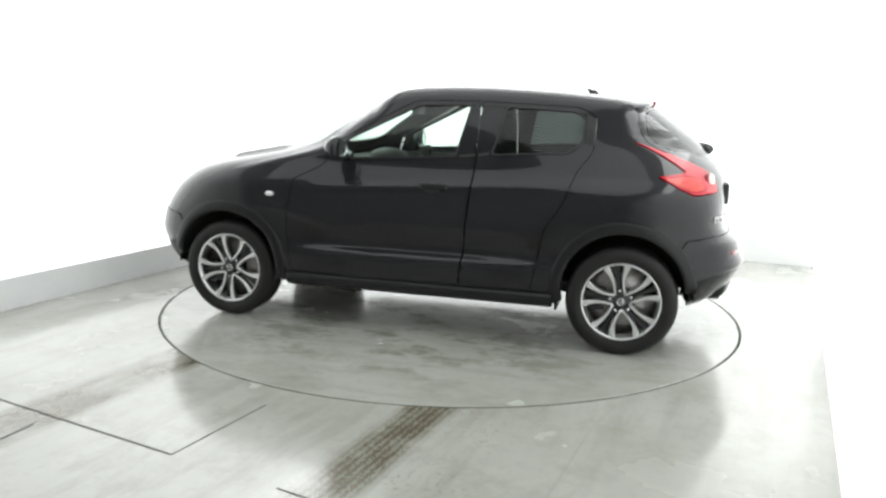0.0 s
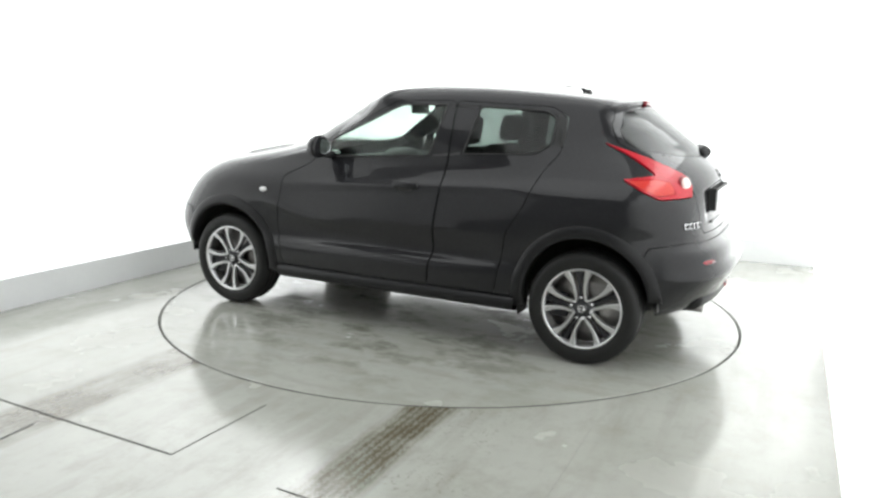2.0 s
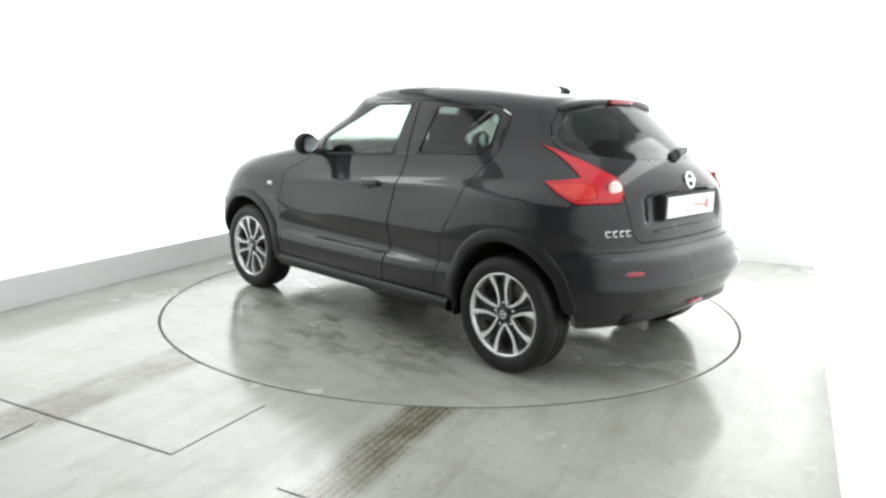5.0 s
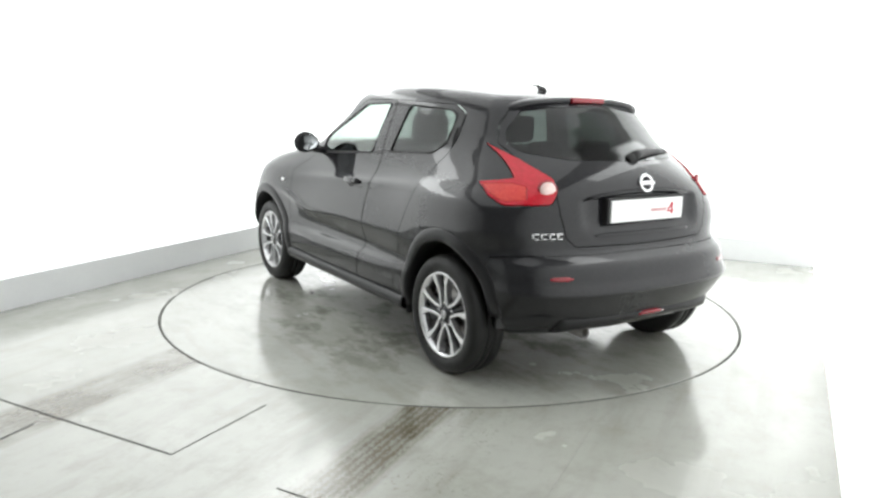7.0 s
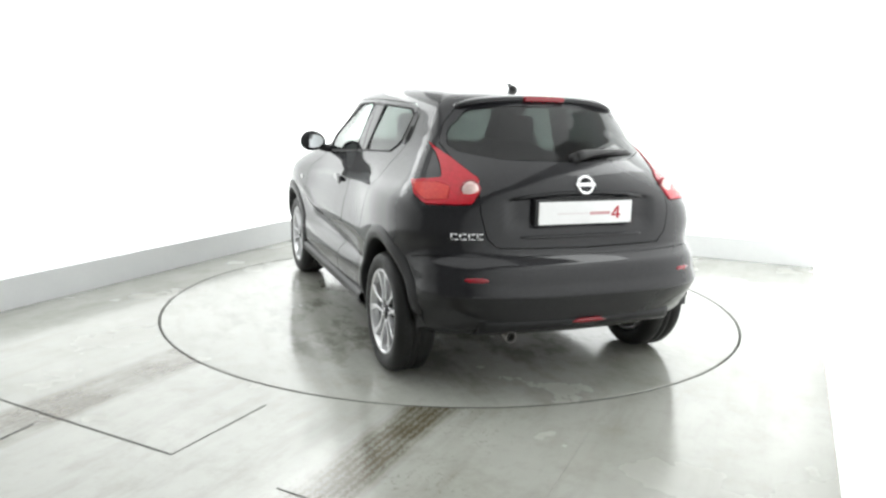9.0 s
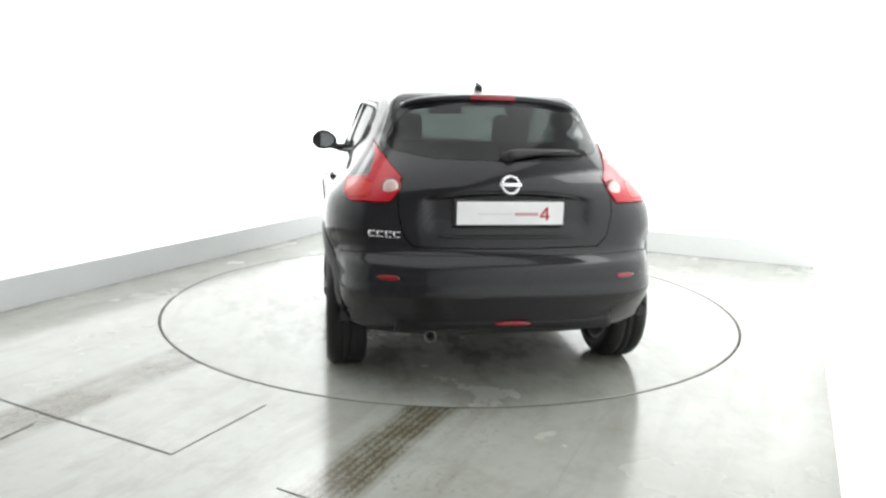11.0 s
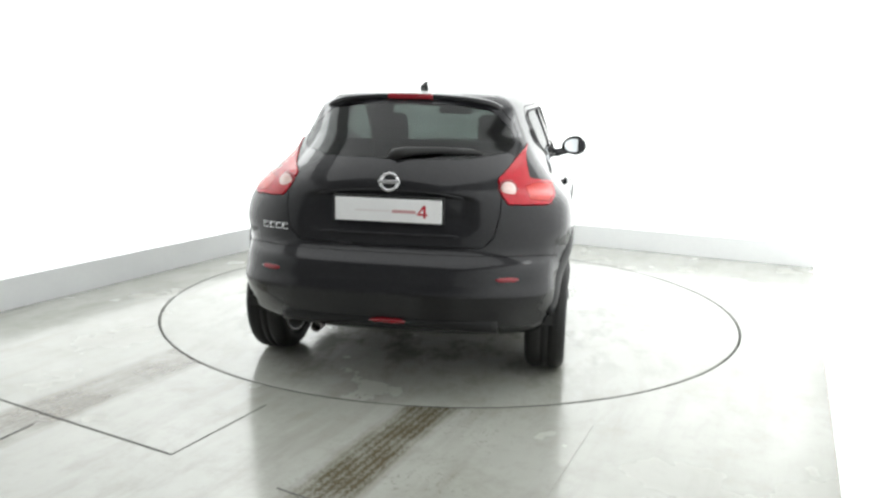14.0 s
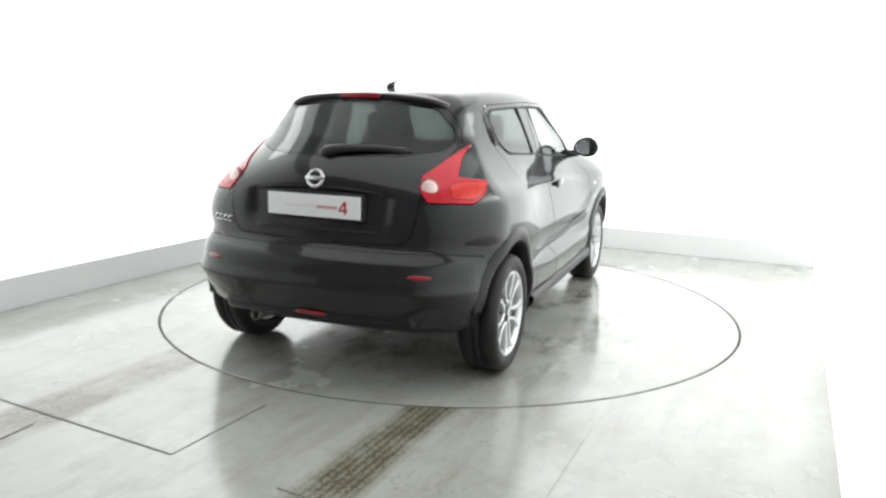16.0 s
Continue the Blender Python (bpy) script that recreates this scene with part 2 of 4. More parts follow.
def lathe(bm, profile, steps, axis="y", closed=False, start=0.0, sweep=2 * math.pi):
    """Turns (radius, along) points round the y axis."""
    full = abs(sweep - 2 * math.pi) < 1e-6
    rings = []
    for i in range(steps if full else steps + 1):
        a = start + sweep * i / steps
        rings.append([bm.verts.new((r * math.cos(a), h, r * math.sin(a))) for r, h in profile])
    n = len(profile)
    for i in range(len(rings) if full else len(rings) - 1):
        p, q = rings[i], rings[(i + 1) % len(rings)]
        for k in range(n if closed else n - 1):
            bm.faces.new((p[k], p[(k + 1) % n], q[(k + 1) % n], q[k]))
    if not full and closed:
        bm.faces.new(rings[0])
        bm.faces.new(rings[-1][::-1])
    return rings


def tube(bm, path, radius, sides=8):
    """A round bar along a path, with closed ends."""
    rings = []
    for i, p in enumerate(path):
        p = Vector(p)
        d = (Vector(path[min(i + 1, len(path) - 1)]) - Vector(path[max(i - 1, 0)])).normalized()
        a = d.orthogonal().normalized() if i == 0 else (side - d * side.dot(d)).normalized()
        side = a
        b = d.cross(a)
        r = radius[i] if isinstance(radius, (list, tuple)) else radius
        rings.append([bm.verts.new(p + (a * math.cos(2 * math.pi * k / sides) + b * math.sin(2 * math.pi * k / sides)) * r) for k in range(sides)])
    for p, q in zip(rings, rings[1:]):
        for k in range(sides):
            bm.faces.new((p[k], p[(k + 1) % sides], q[(k + 1) % sides], q[k]))
    bm.faces.new(rings[0][::-1])
    bm.faces.new(rings[-1])


def fixed(bm):
    bmesh.ops.recalc_face_normals(bm, faces=bm.faces[:])
    return bm


# ---- the room ----
def build_room():
    turn = Matrix.Rotation(radians(LANE), 4, "Z")
    # floor with a round opening for the turntable, in lane coordinates (x = u, y = -v)
    bm = bmesh.new()
    steps, inner, lo, hi = 192, [], (WALL_FRONT, -WALL_V), (WALL_BACK, WALL_V)
    loops = [[], [], [], []]
    for i in range(steps):
        a = 2 * math.pi * i / steps
        c, s = math.cos(a), math.sin(a)
        reach = min((hi[0] if c > 0 else lo[0]) / c if abs(c) > 1e-9 else 1e9, (hi[1] if s > 0 else lo[1]) / s if abs(s) > 1e-9 else 1e9)
        for k, (r, z) in enumerate(((2.004, -0.12), (2.004, -0.003), (2.007, 0.0), (reach, 0.0))):
            loops[k].append(bm.verts.new((c * r, s * r, z)))
    for k in range(3):
        for i in range(steps):
            j = (i + 1) % steps
            bm.faces.new((loops[k][i], loops[k + 1][i], loops[k + 1][j], loops[k][j]))
    for cx, cy in ((lo[0], lo[1]), (lo[0], hi[1]), (hi[0], lo[1]), (hi[0], hi[1])):
        near = sorted(loops[3], key=lambda v: (v.co.x - cx) ** 2 + (v.co.y - cy) ** 2)[:2]
        if (near[0].co - Vector((cx, cy, 0))).length > 1e-4:
            bm.faces.new((near[0], bm.verts.new((cx, cy, 0)), near[1]))
    ob = part("floor", fixed(bm), FLOOR_MAT, None, smooth=False)
    ob.matrix_world = turn
    tagged(ob, "pale grey-green wet concrete floor with dirty tyre lanes", "floor", kind="structure")
    # recessed pit below the turntable
    bm = bmesh.new()
    lathe(bm, [(0.001, 0.0), (2.2, 0.0)], 64)
    bmesh.ops.rotate(bm, verts=bm.verts[:], matrix=Matrix.Rotation(math.pi / 2, 3, "X"))
    ob = part("turntable_pit", fixed(bm), JOINT, None)
    ob.location.z = -0.12
    tagged(ob, "dark dirty pit below the turntable", "pit", kind="structure")
    # joints of the floor slabs
    for name, u0, v0, u1, v1, w in (("floor_joint", -2.787, 0.036, -2.66, -2.44, 0.012), ("floor_joint", -2.787, 0.036, -2.20, 0.05, 0.008), ("floor_joint", -2.811, 0.573, -2.823, 0.727, 0.008), ("floor_joint", -3.007, -0.685, -2.838, -0.703, 0.012), ("floor_joint", -5.5, 1.484, -1.70, 1.488, 0.0016)):
        bm = bmesh.new()
        d = Vector((u1 - u0, v1 - v0, 0))
        box(bm, (0, -w / 2, -0.004), (d.length, w / 2, 0.0012))
        ob = part(name, bm, JOINT if w > 0.002 else FAINT_JOINT, None, smooth=False)
        p, q = room(u0, v0), room(u1, v1)
        ob.matrix_world = Matrix.Translation(p) @ Matrix.Rotation(math.atan2(q.y - p.y, q.x - p.x), 4, "Z")
        tagged(ob, "thin dark dirt-filled joint between floor slabs", "joint", kind="structure")
    # walls, kerbs, ceiling
    t = 0.2

    def wall(name, u0, v0, u1, v1, z0, z1, mat, label, bevel=0.0):
        bm = bmesh.new()
        box(bm, (u0, -v1, z0), (u1, -v0, z1), bevel)
        ob = part(name, bm, mat, None, smooth=False)
        ob.matrix_world = turn
        tagged(ob, label, name.split("_")[0], kind="structure")

    # the three white walls carry the added glow
    white = "white studio wall with added glow above a low kerb"
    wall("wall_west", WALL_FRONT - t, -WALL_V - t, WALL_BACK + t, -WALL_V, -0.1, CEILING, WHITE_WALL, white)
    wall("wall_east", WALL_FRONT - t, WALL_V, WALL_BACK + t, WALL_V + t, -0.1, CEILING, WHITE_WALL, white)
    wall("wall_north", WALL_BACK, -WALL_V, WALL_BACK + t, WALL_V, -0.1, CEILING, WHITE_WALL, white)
    wall("wall_south", WALL_FRONT - t, -WALL_V, WALL_FRONT, WALL_V, -0.1, CEILING, DARK_WALL, "plain mid grey wall closing the studio")
    wall("ceiling", WALL_FRONT - t, -WALL_V - t, WALL_BACK + t, WALL_V + t, CEILING, CEILING + t, CEILING_MAT, "plain grey studio ceiling")
    kerb = "low pale grey kerb at the foot of the wall"
    k = 0.03
    wall("baseboard", WALL_FRONT, -WALL_V, WALL_BACK, -WALL_V + k, 0, 0.215, KERB_PAINT, kerb, 0.004)
    wall("baseboard", WALL_BACK - k, -WALL_V + k, WALL_BACK, WALL_V, 0, 0.215, KERB_PAINT, kerb, 0.004)


build_room()


def build_turntable():
    root = tagged(new("turntable"), "round flush turntable with wet scuffed grey coating", "turntable")
    bm = bmesh.new()
    lathe(bm, [(0.002, 0.0), (0.7, 0.0), (1.4, 0.0), (1.985, 0.0), (1.991, -0.003), (1.991, -0.1), (0.002, -0.1)], 192)
    bmesh.ops.rotate(bm, verts=bm.verts[:], matrix=Matrix.Rotation(math.pi / 2, 3, "X"))
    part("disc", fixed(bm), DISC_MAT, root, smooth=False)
    bm = bmesh.new()
    lathe(bm, [(1.992, -0.004), (1.994, 0.0005), (1.9985, 0.0005), (1.9995, -0.004), (1.9995, -0.05), (1.992, -0.05)], 192, closed=True)
    bmesh.ops.rotate(bm, verts=bm.verts[:], matrix=Matrix.Rotation(math.pi / 2, 3, "X"))
    part("edge_ring", fixed(bm), JOINT, root, "dark dirty edge ring", smooth=False)
    return root


turntable = build_turntable()


# ---- the car: x ahead, y to its left, z up ----
def pchip(xs, ys):
    xs, ys = np.array(xs, float), np.array(ys, float)
    h, d = np.diff(xs), np.diff(ys) / np.diff(xs)
    m = np.zeros(len(xs))
    m[0], m[-1] = d[0], d[-1]
    for i in range(1, len(xs) - 1):
        if d[i - 1] * d[i] > 0:
            w1, w2 = 2 * h[i] + h[i - 1], h[i] + 2 * h[i - 1]
            m[i] = (w1 + w2) / (w1 / d[i - 1] + w2 / d[i])

    def at(x):
        i = int(min(max(np.searchsorted(xs, x) - 1, 0), len(xs) - 2))
        t = min(max((x - xs[i]) / h[i], 0.0), 1.0)
        return float((1 + 2 * t) * (1 - t) ** 2 * ys[i] + t * (1 - t) ** 2 * h[i] * m[i] + t * t * (3 - 2 * t) * ys[i + 1] + t * t * (t - 1) * h[i] * m[i + 1])

    return functools.lru_cache(maxsize=4096)(at)


def soft(curve, sigma, last=9.9):
    """A curve averaged over a short stretch, which takes out its kinks; untouched past last."""
    steps = np.linspace(-2, 2, 13)
    weights = np.exp(-0.5 * steps ** 2)
    weights /= weights.sum()

    def at(x):
        k = sigma * (0.3 + 0.7 * ease(0.70, 0.80, x)) * min(1.0, max(0.0, (last - x) / 0.05), max(0.0, (x - 0.26) / 0.05))
        return float(sum(w * curve(min(max(x + d * k, 0.26), 1.545)) for w, d in zip(weights, steps)))

    return functools.lru_cache(maxsize=4096)(at)


def ease(a, b, x):
    t = min(max((x - a) / (b - a), 0.0), 1.0)
    return t * t * (3 - 2 * t)


TAIL = pchip((0.26, 0.30, 0.36, 0.45, 0.505, 0.530, 0.546, 0.562, 0.578, 0.62, 0.66, 0.69, 0.74, 0.80, 0.90, 1.00, 1.05, 1.10, 1.14, 1.20, 1.28, 1.36, 1.42, 1.455, 1.49, 1.515, 1.535, 1.545),
             (-1.62, -1.80, -1.885, -1.936, -1.964, -1.976, -1.970, -1.962, -1.954, -1.945, -1.928, -1.890, -1.850, -1.843, -1.843, -1.843, -1.825, -1.788, -1.745, -1.672, -1.598, -1.543, -1.491, -1.449, -1.403, -1.368, -1.335, -1.31))
NOSE = pchip((0.26, 0.30, 0.36, 0.45, 0.55, 0.62, 0.74, 0.80, 0.90, 1.00, 1.05, 1.10, 1.13, 1.20, 1.28, 1.36, 1.42, 1.49, 1.545),
             (1.70, 1.86, 1.95, 2.00, 2.03, 2.02, 1.97, 1.93, 1.81, 1.60, 1.34, 1.08, 0.97, 0.845, 0.74, 0.64, 0.565, 0.46, 0.34))
WIDE = pchip((0.26, 0.30, 0.36, 0.45, 0.55, 0.68, 0.80, 0.90, 1.00, 1.05, 1.10, 1.20, 1.28, 1.36, 1.42, 1.455, 1.49, 1.515, 1.535, 1.545),
             (0.79, 0.835, 0.858, 0.866, 0.860, 0.855, 0.850, 0.838, 0.792, 0.766, 0.746, 0.706, 0.677, 0.647, 0.622, 0.603, 0.566, 0.513, 0.35, 0.0))
REAR_L = pchip((0.26, 0.6, 0.8, 1.0, 1.14, 1.28, 1.42, 1.49, 1.545), (0.45, 0.45, 0.5, 0.5, 0.46, 0.37, 0.29, 0.24, 0.2))
REAR_N = pchip((0.26, 0.6, 0.8, 0.92, 1.02, 1.2, 1.545), (2.9, 2.9, 3.0, 2.7, 2.1, 2.0, 2.0))
FRONT_L = pchip((0.26, 0.6, 0.9, 1.05, 1.2, 1.42, 1.545), (0.55, 0.55, 0.6, 0.6, 0.5, 0.4, 0.25))
FRONT_N = pchip((0.26, 0.8, 1.05, 1.2, 1.545), (2.3, 2.3, 2.8, 2.4, 2.0))
TAIL, NOSE, WIDE = soft(TAIL, 0.024, 1.53), soft(NOSE, 0.025, 1.53), soft(WIDE, 0.016, 1.50)
REAR_L, REAR_N, FRONT_L, FRONT_N = [soft(c, 0.06, 1.545) for c in (REAR_L, REAR_N, FRONT_L, FRONT_N)]


def sweep_in(t, n):
    t = min(max(t, 0.0), 1.0)
    return (1 - (1 - t) ** n) ** (1 / n)


def half_width(s, x):
    w = WIDE(s)
    if s > 0.98:
        w *= 1 - ease(0.98, 1.28, s) * ((x + 0.25) / 1.0) ** 2 * (0.05 if x > -0.25 else 0.12)
    w += 0.030 * math.exp(-(((x + 1.22) / 0.42) ** 2)) * ease(0.50, 0.86, s) * (1 - ease(0.935, 1.03, s))
    w += 0.012 * math.exp(-(((x - 0.66) / 0.34) ** 4)) * math.exp(-(((s - 0.655 - 0.10 * ease(0.45, 1.0, x)) / 0.026) ** 2))
    w += 0.034 * math.exp(-(((x - 1.22) / 0.38) ** 2)) * ease(0.45, 0.80, s) * (1 - ease(0.86, 1.05, s))
    # the doors lean in towards the waist and tuck under above the low ledge
    w -= 0.042 * math.exp(-((x / 0.76) ** 4)) * ease(0.482, 0.530, s) * (1 - ease(0.55, 0.70, s))
    w -= 0.030 * math.exp(-((x / 0.80) ** 4)) * ease(0.68, 0.96, s) * (1 - ease(1.0, 1.22, s))
    w -= 0.055 * ease(-1.40, -1.66, x) * (1 - ease(0.66, 0.82, s))
    w += 0.012 * math.exp(-(((x + 0.05) / 0.80) ** 4)) * math.exp(-(((s - 0.915 + 0.05 * x) / 0.028) ** 2))
    w -= 0.12 * ease(-1.62, -1.90, x) * (1 - ease(0.28, 0.52, s))
    w += 0.012 * math.exp(-(((x - 0.02) / 0.62) ** 4)) * (1 - ease(0.452, 0.492, s))
    return w


def recess(y, z):
    """How deep the plate field of the tailgate lies below the skin round it."""
    if abs(y) > 0.45 or not 0.77 < z < 1.03:
        return 0.0
    top = 1.004 - 0.22 * y * y
    return 0.026 * (1 - ease(0.36, 0.43, abs(y))) * (1 - ease(top - 0.016, top + 0.012, z)) * ease(0.78, 0.88, z)


def swell(x, y):
    """The middle of the bonnet stands above the wings and ends in a step."""
    if not 0.93 < x < 1.5:
        return 0.0
    return 0.024 * (1 - ease(0.47, 0.55, abs(y))) * ease(0.93, 1.06, x) * (1 - ease(1.38, 1.46, x))


def shell_point(s, x):
    xr, xf = TAIL(s), NOSE(s)
    y = half_width(s, x) * sweep_in((x - xr) / REAR_L(s), REAR_N(s)) * sweep_in((xf - x) / FRONT_L(s), FRONT_N(s))
    fall = 0.078 * min(((x + 0.2) / 1.13) ** 2, 1.0) if x < -0.2 else 0.045 * min(((x + 0.2) / 0.55) ** 2, 1.0)
    return Vector((x + (recess(y, s) if x < 0 else 0.0), y, s - fall * ease(1.2, 1.45, s) + (swell(x, y) if s > 0.84 else 0.0)))


def side_y(x, z):
    """The shell's half width at a place on the side, below the roof."""
    s = z
    for _ in range(6):
        s += z - shell_point(s, x).z
    return shell_point(s, x).y


def tail_x(y, z):
    """The shell's rearmost x at a place on the tail."""
    best = -1.0
    s = z
    lo, hi = -2.0, -0.9
    for _ in range(30):
        mid = (lo + hi) / 2
        s = z
        for _ in range(4):
            s += z - shell_point(s, mid).z
        if mid < TAIL(s) or shell_point(s, mid).y < abs(y):
            lo = mid
        else:
            hi = mid
    return hi


def spread(w):
    return (1 - math.cos(math.pi * w)) / 2 * 0.75 + 0.25 * (w * w * (3 - 2 * w))


def shell_normal(s, w):
    """The outward normal of the left half at level s and share w from tail to nose."""
    lo, hi = max(s - 0.004, 0.26), min(s + 0.004, 1.545)
    x = TAIL(s) + (NOSE(s) - TAIL(s)) * spread(w)

    def at(level, share):
        return shell_point(level, TAIL(level) + (NOSE(level) - TAIL(level)) * spread(share))

    up = at(hi, w) - at(lo, w)
    along = at(s, min(w + 0.004, 1.0)) - at(s, max(w - 0.004, 0.0)) if 0.004 < w < 0.996 else Vector((0, 1 if w < 0.5 else -1, 0))
    if s >= 1.54:
        return Vector((0, 0, 1))
    n = up.cross(along)
    return n.normalized() if n.length > 1e-9 else Vector((0, 0, 1))


def build_shell():
    levels = [0.26, 0.275, 0.29, 0.305] + list(np.linspace(0.325, 0.485, 11)) + list(np.linspace(0.495, 0.60, 14)) + sorted(list(np.linspace(0.613, 1.405, 54)) + [0.962, 0.979, 0.992, 1.006]) + [1.42, 1.44, 1.455, 1.47, 1.482, 1.494, 1.504, 1.512, 1.519, 1.525, 1.530, 1.5345, 1.538, 1.541, 1.543, 1.5443, 1.545]
    cols = 190
    bm = bmesh.new()
    rows = []
    for s in levels:
        xr, xf = TAIL(s), NOSE(s)
        ring = []
        for k in range(cols + 1):
            w = k / cols
            h = spread(w)
            p = shell_point(s, xr + (xf - xr) * h)
            if k in (0, cols) or s >= 1.545:
                p.y = 0.0
            ring.append((p, shell_normal(s, w)))
        rows.append(ring)
    grid = []
    sheen = bm.verts.layers.float_vector.new("sheen")
    for ring in rows:
        left, right = [], []
        for p, n in ring:
            v = bm.verts.new(p)
            v[sheen] = Vector((n.x, 0, n.z)).normalized() if p.y == 0.0 else n
            left.append(v)
            if p.y != 0.0:
                v = bm.verts.new((p.x, -p.y, p.z))
                v[sheen] = (n.x, -n.y, n.z)
            right.append(v)
        grid.append((left, right))
    for (l0, r0), (l1, r1) in zip(grid, grid[1:]):
        for k in range(cols):
            for a, b, flip in ((l0, l1, False), (r0, r1, True)):
                q = []
                for v in (a[k], a[k + 1], b[k + 1], b[k]):
                    if v not in q:
                        q.append(v)
                if len(q) > 2:
                    bm.faces.new(q[::-1] if not flip else q)
    bm.normal_update()
    return bm


def inside(p, poly):
    x, y = p
    hit = False
    for (x0, y0), (x1, y1) in zip(poly, poly[1:] + poly[:1]):
        if (y0 > y) != (y1 > y) and x < (x1 - x0) * (y - y0) / (y1 - y0) + x0:
            hit = not hit
    return hit


def rounded(poly, r, n=4):
    """Rounds a polygon's corners."""
    out = []
    for i, p in enumerate(poly):
        a, p, b = Vector(poly[i - 1]), Vector(p), Vector(poly[(i + 1) % len(poly)])
        k = min(r, (a - p).length * 0.45, (b - p).length * 0.45)
        s, e = p + (a - p).normalized() * k, p + (b - p).normalized() * k
        for j in range(n + 1):
            t = j / n
            q = s * (1 - t) ** 2 + p * 2 * t * (1 - t) + e * t * t
            out.append((q.x, q.y))
    return out


def claim(bm, layer, tag, poly, right, up, accept):
    """Cuts the shell along a polygon seen along right x up, and gives the faces within it a tag."""
    right, up = Vector(right), Vector(up)
    us, vs = [p[0] for p in poly], [p[1] for p in poly]
    pad = 0.05

    def near(f):
        c = f.calc_center_median()
        return min(us) - pad < right.dot(c) < max(us) + pad and min(vs) - pad < up.dot(c) < max(vs) + pad and accept(c)

    pool = {f for f in bm.faces if near(f)}
    for (x0, y0), (x1, y1) in zip(poly, poly[1:] + poly[:1]):
        p, d = right * x0 + up * y0, right * (x1 - x0) + up * (y1 - y0)
        if d.length < 1e-5:
            continue
        normal = d.cross(right.cross(up)).normalized()
        along = d.normalized()
        mid, reach = along.dot(p + d / 2), d.length / 2 + 0.035
        level = normal.dot(p)
        faces = []
        for f in pool:
            ds = [normal.dot(v.co) - level for v in f.verts]
            if min(ds) < 0 < max(ds) and abs(along.dot(f.verts[0].co) - mid) < reach:
                faces.append(f)
        geom = faces + list({e for f in faces for e in f.edges}) + list({v for f in faces for v in f.verts})
        out = bmesh.ops.bisect_plane(bm, geom=geom, dist=0.0012, plane_co=p, plane_no=normal)
        pool = {f for f in pool if f.is_valid} | {f for f in out["geom"] if isinstance(f, bmesh.types.BMFace)}
    for f in pool:
        if near(f):
            c = f.calc_center_median()
            if inside((right.dot(c), up.dot(c)), poly):
                f[layer] = tag


def panel(source, layer, tag, name, mat, parent, thick=0.014, gap=0.0025, out=0.0, label=""):
    """One tagged region of the shell as a panel with thickness and a narrow gap round it."""
    sheen = source.verts.layers.float_vector["sheen"]
    made, faces, co, no = {}, [], [], []
    for f in source.faces:
        if f[layer] != tag:
            continue
        ids = []
        for v in f.verts:
            if v not in made:
                n = Vector(v[sheen]).normalized()
                made[v] = len(co)
                co.append(v.co + n * out)
                no.append(n)
            ids.append(made[v])
        faces.append(ids)
    if not faces:
        return None
    # the border runs once round: pull it in by half the gap, then close it with a rim
    once = {}
    for ids in faces:
        for i, p in enumerate(ids):
            q = ids[(i + 1) % len(ids)]
            if once.pop((q, p), None) is None:
                once[p, q] = 1
    shift = {}
    for p, q in once:
        inward = no[p].cross(co[q] - co[p])
        for k in (p, q):
            shift[k] = shift.get(k, Vector()) + inward.normalized() * min(inward.length * 100, 1.0)
    for k, d in shift.items():
        if d.length > 1e-6:
            co[k] = co[k] + d.normalized() * gap
    count = len(co)
    co += [c - n * thick for c, n in zip(co, no)]
    faces += [[i + count for i in ids[::-1]] for ids in faces]
    no += [-n for n in no]
    for p, q in once:
        base = len(co)
        co += [co[p], co[q], co[q + count], co[p + count]]
        side = (co[q] - co[p]).cross(no[p])
        no += [side.normalized() if side.length > 1e-9 else no[p]] * 4
        faces.append([base + 1, base, base + 3, base + 2])
    me = bpy.data.meshes.new(name)
    me.from_pydata(co, [], faces)
    me.polygons.foreach_set("use_smooth", [True] * len(me.polygons))
    me.normals_split_custom_set_from_vertices(no)
    me.materials.append(mat)
    ob = new(name, me)
    ob.parent = parent
    if label:
        ob["label"] = label
    return ob


FRONT_WIN = [(0.50, 1.065), (0.495, 1.175), (0.02, 1.405), (-0.305, 1.412), (-0.232, 1.105)]
REAR_WIN = [(-0.455, 1.122), (-0.525, 1.405), (-0.93, 1.385), (-0.99, 1.345), (-0.985, 1.20), (-0.90, 1.145)]
REAR_GLASS = [(0.0, 1.145), (0.36, 1.150), (0.535, 1.180), (0.560, 1.215), (0.535, 1.285), (0.43, 1.385), (0.30, 1.405), (0.0, 1.414)]
TAILGATE = [(0.0, 0.735), (0.455, 0.742), (0.505, 0.79), (0.530, 0.90), (0.530, 1.06), (0.575, 1.16), (0.585, 1.22), (0.54, 1.32), (0.445, 1.425), (0.0, 1.440)]
SCREEN = [(0.0, 1.115), (0.56, 1.115), (0.60, 1.14), (0.50, 1.40), (0.43, 1.435), (0.0, 1.455)]
FRONT_DOOR = [(0.80, 0.335), (0.84, 0.60), (0.80, 0.93), (0.62, 1.02), (0.555, 1.17), (0.05, 1.433), (-0.36, 1.436), (-0.36, 1.10), (-0.30, 0.335)]
REAR_DOOR = [(-0.306, 0.335), (-0.366, 1.10), (-0.366, 1.436), (-0.95, 1.412), (-1.055, 1.36), (-1.05, 1.16), (-0.97, 1.05), (-0.90, 0.86), (-0.80, 0.70), (-0.74, 0.335)]
ROOF = [(0.24, 0.0), (0.22, 0.40), (0.10, 0.47), (-0.40, 0.50), (-1.00, 0.47), (-1.22, 0.43), (-1.24, 0.0)]
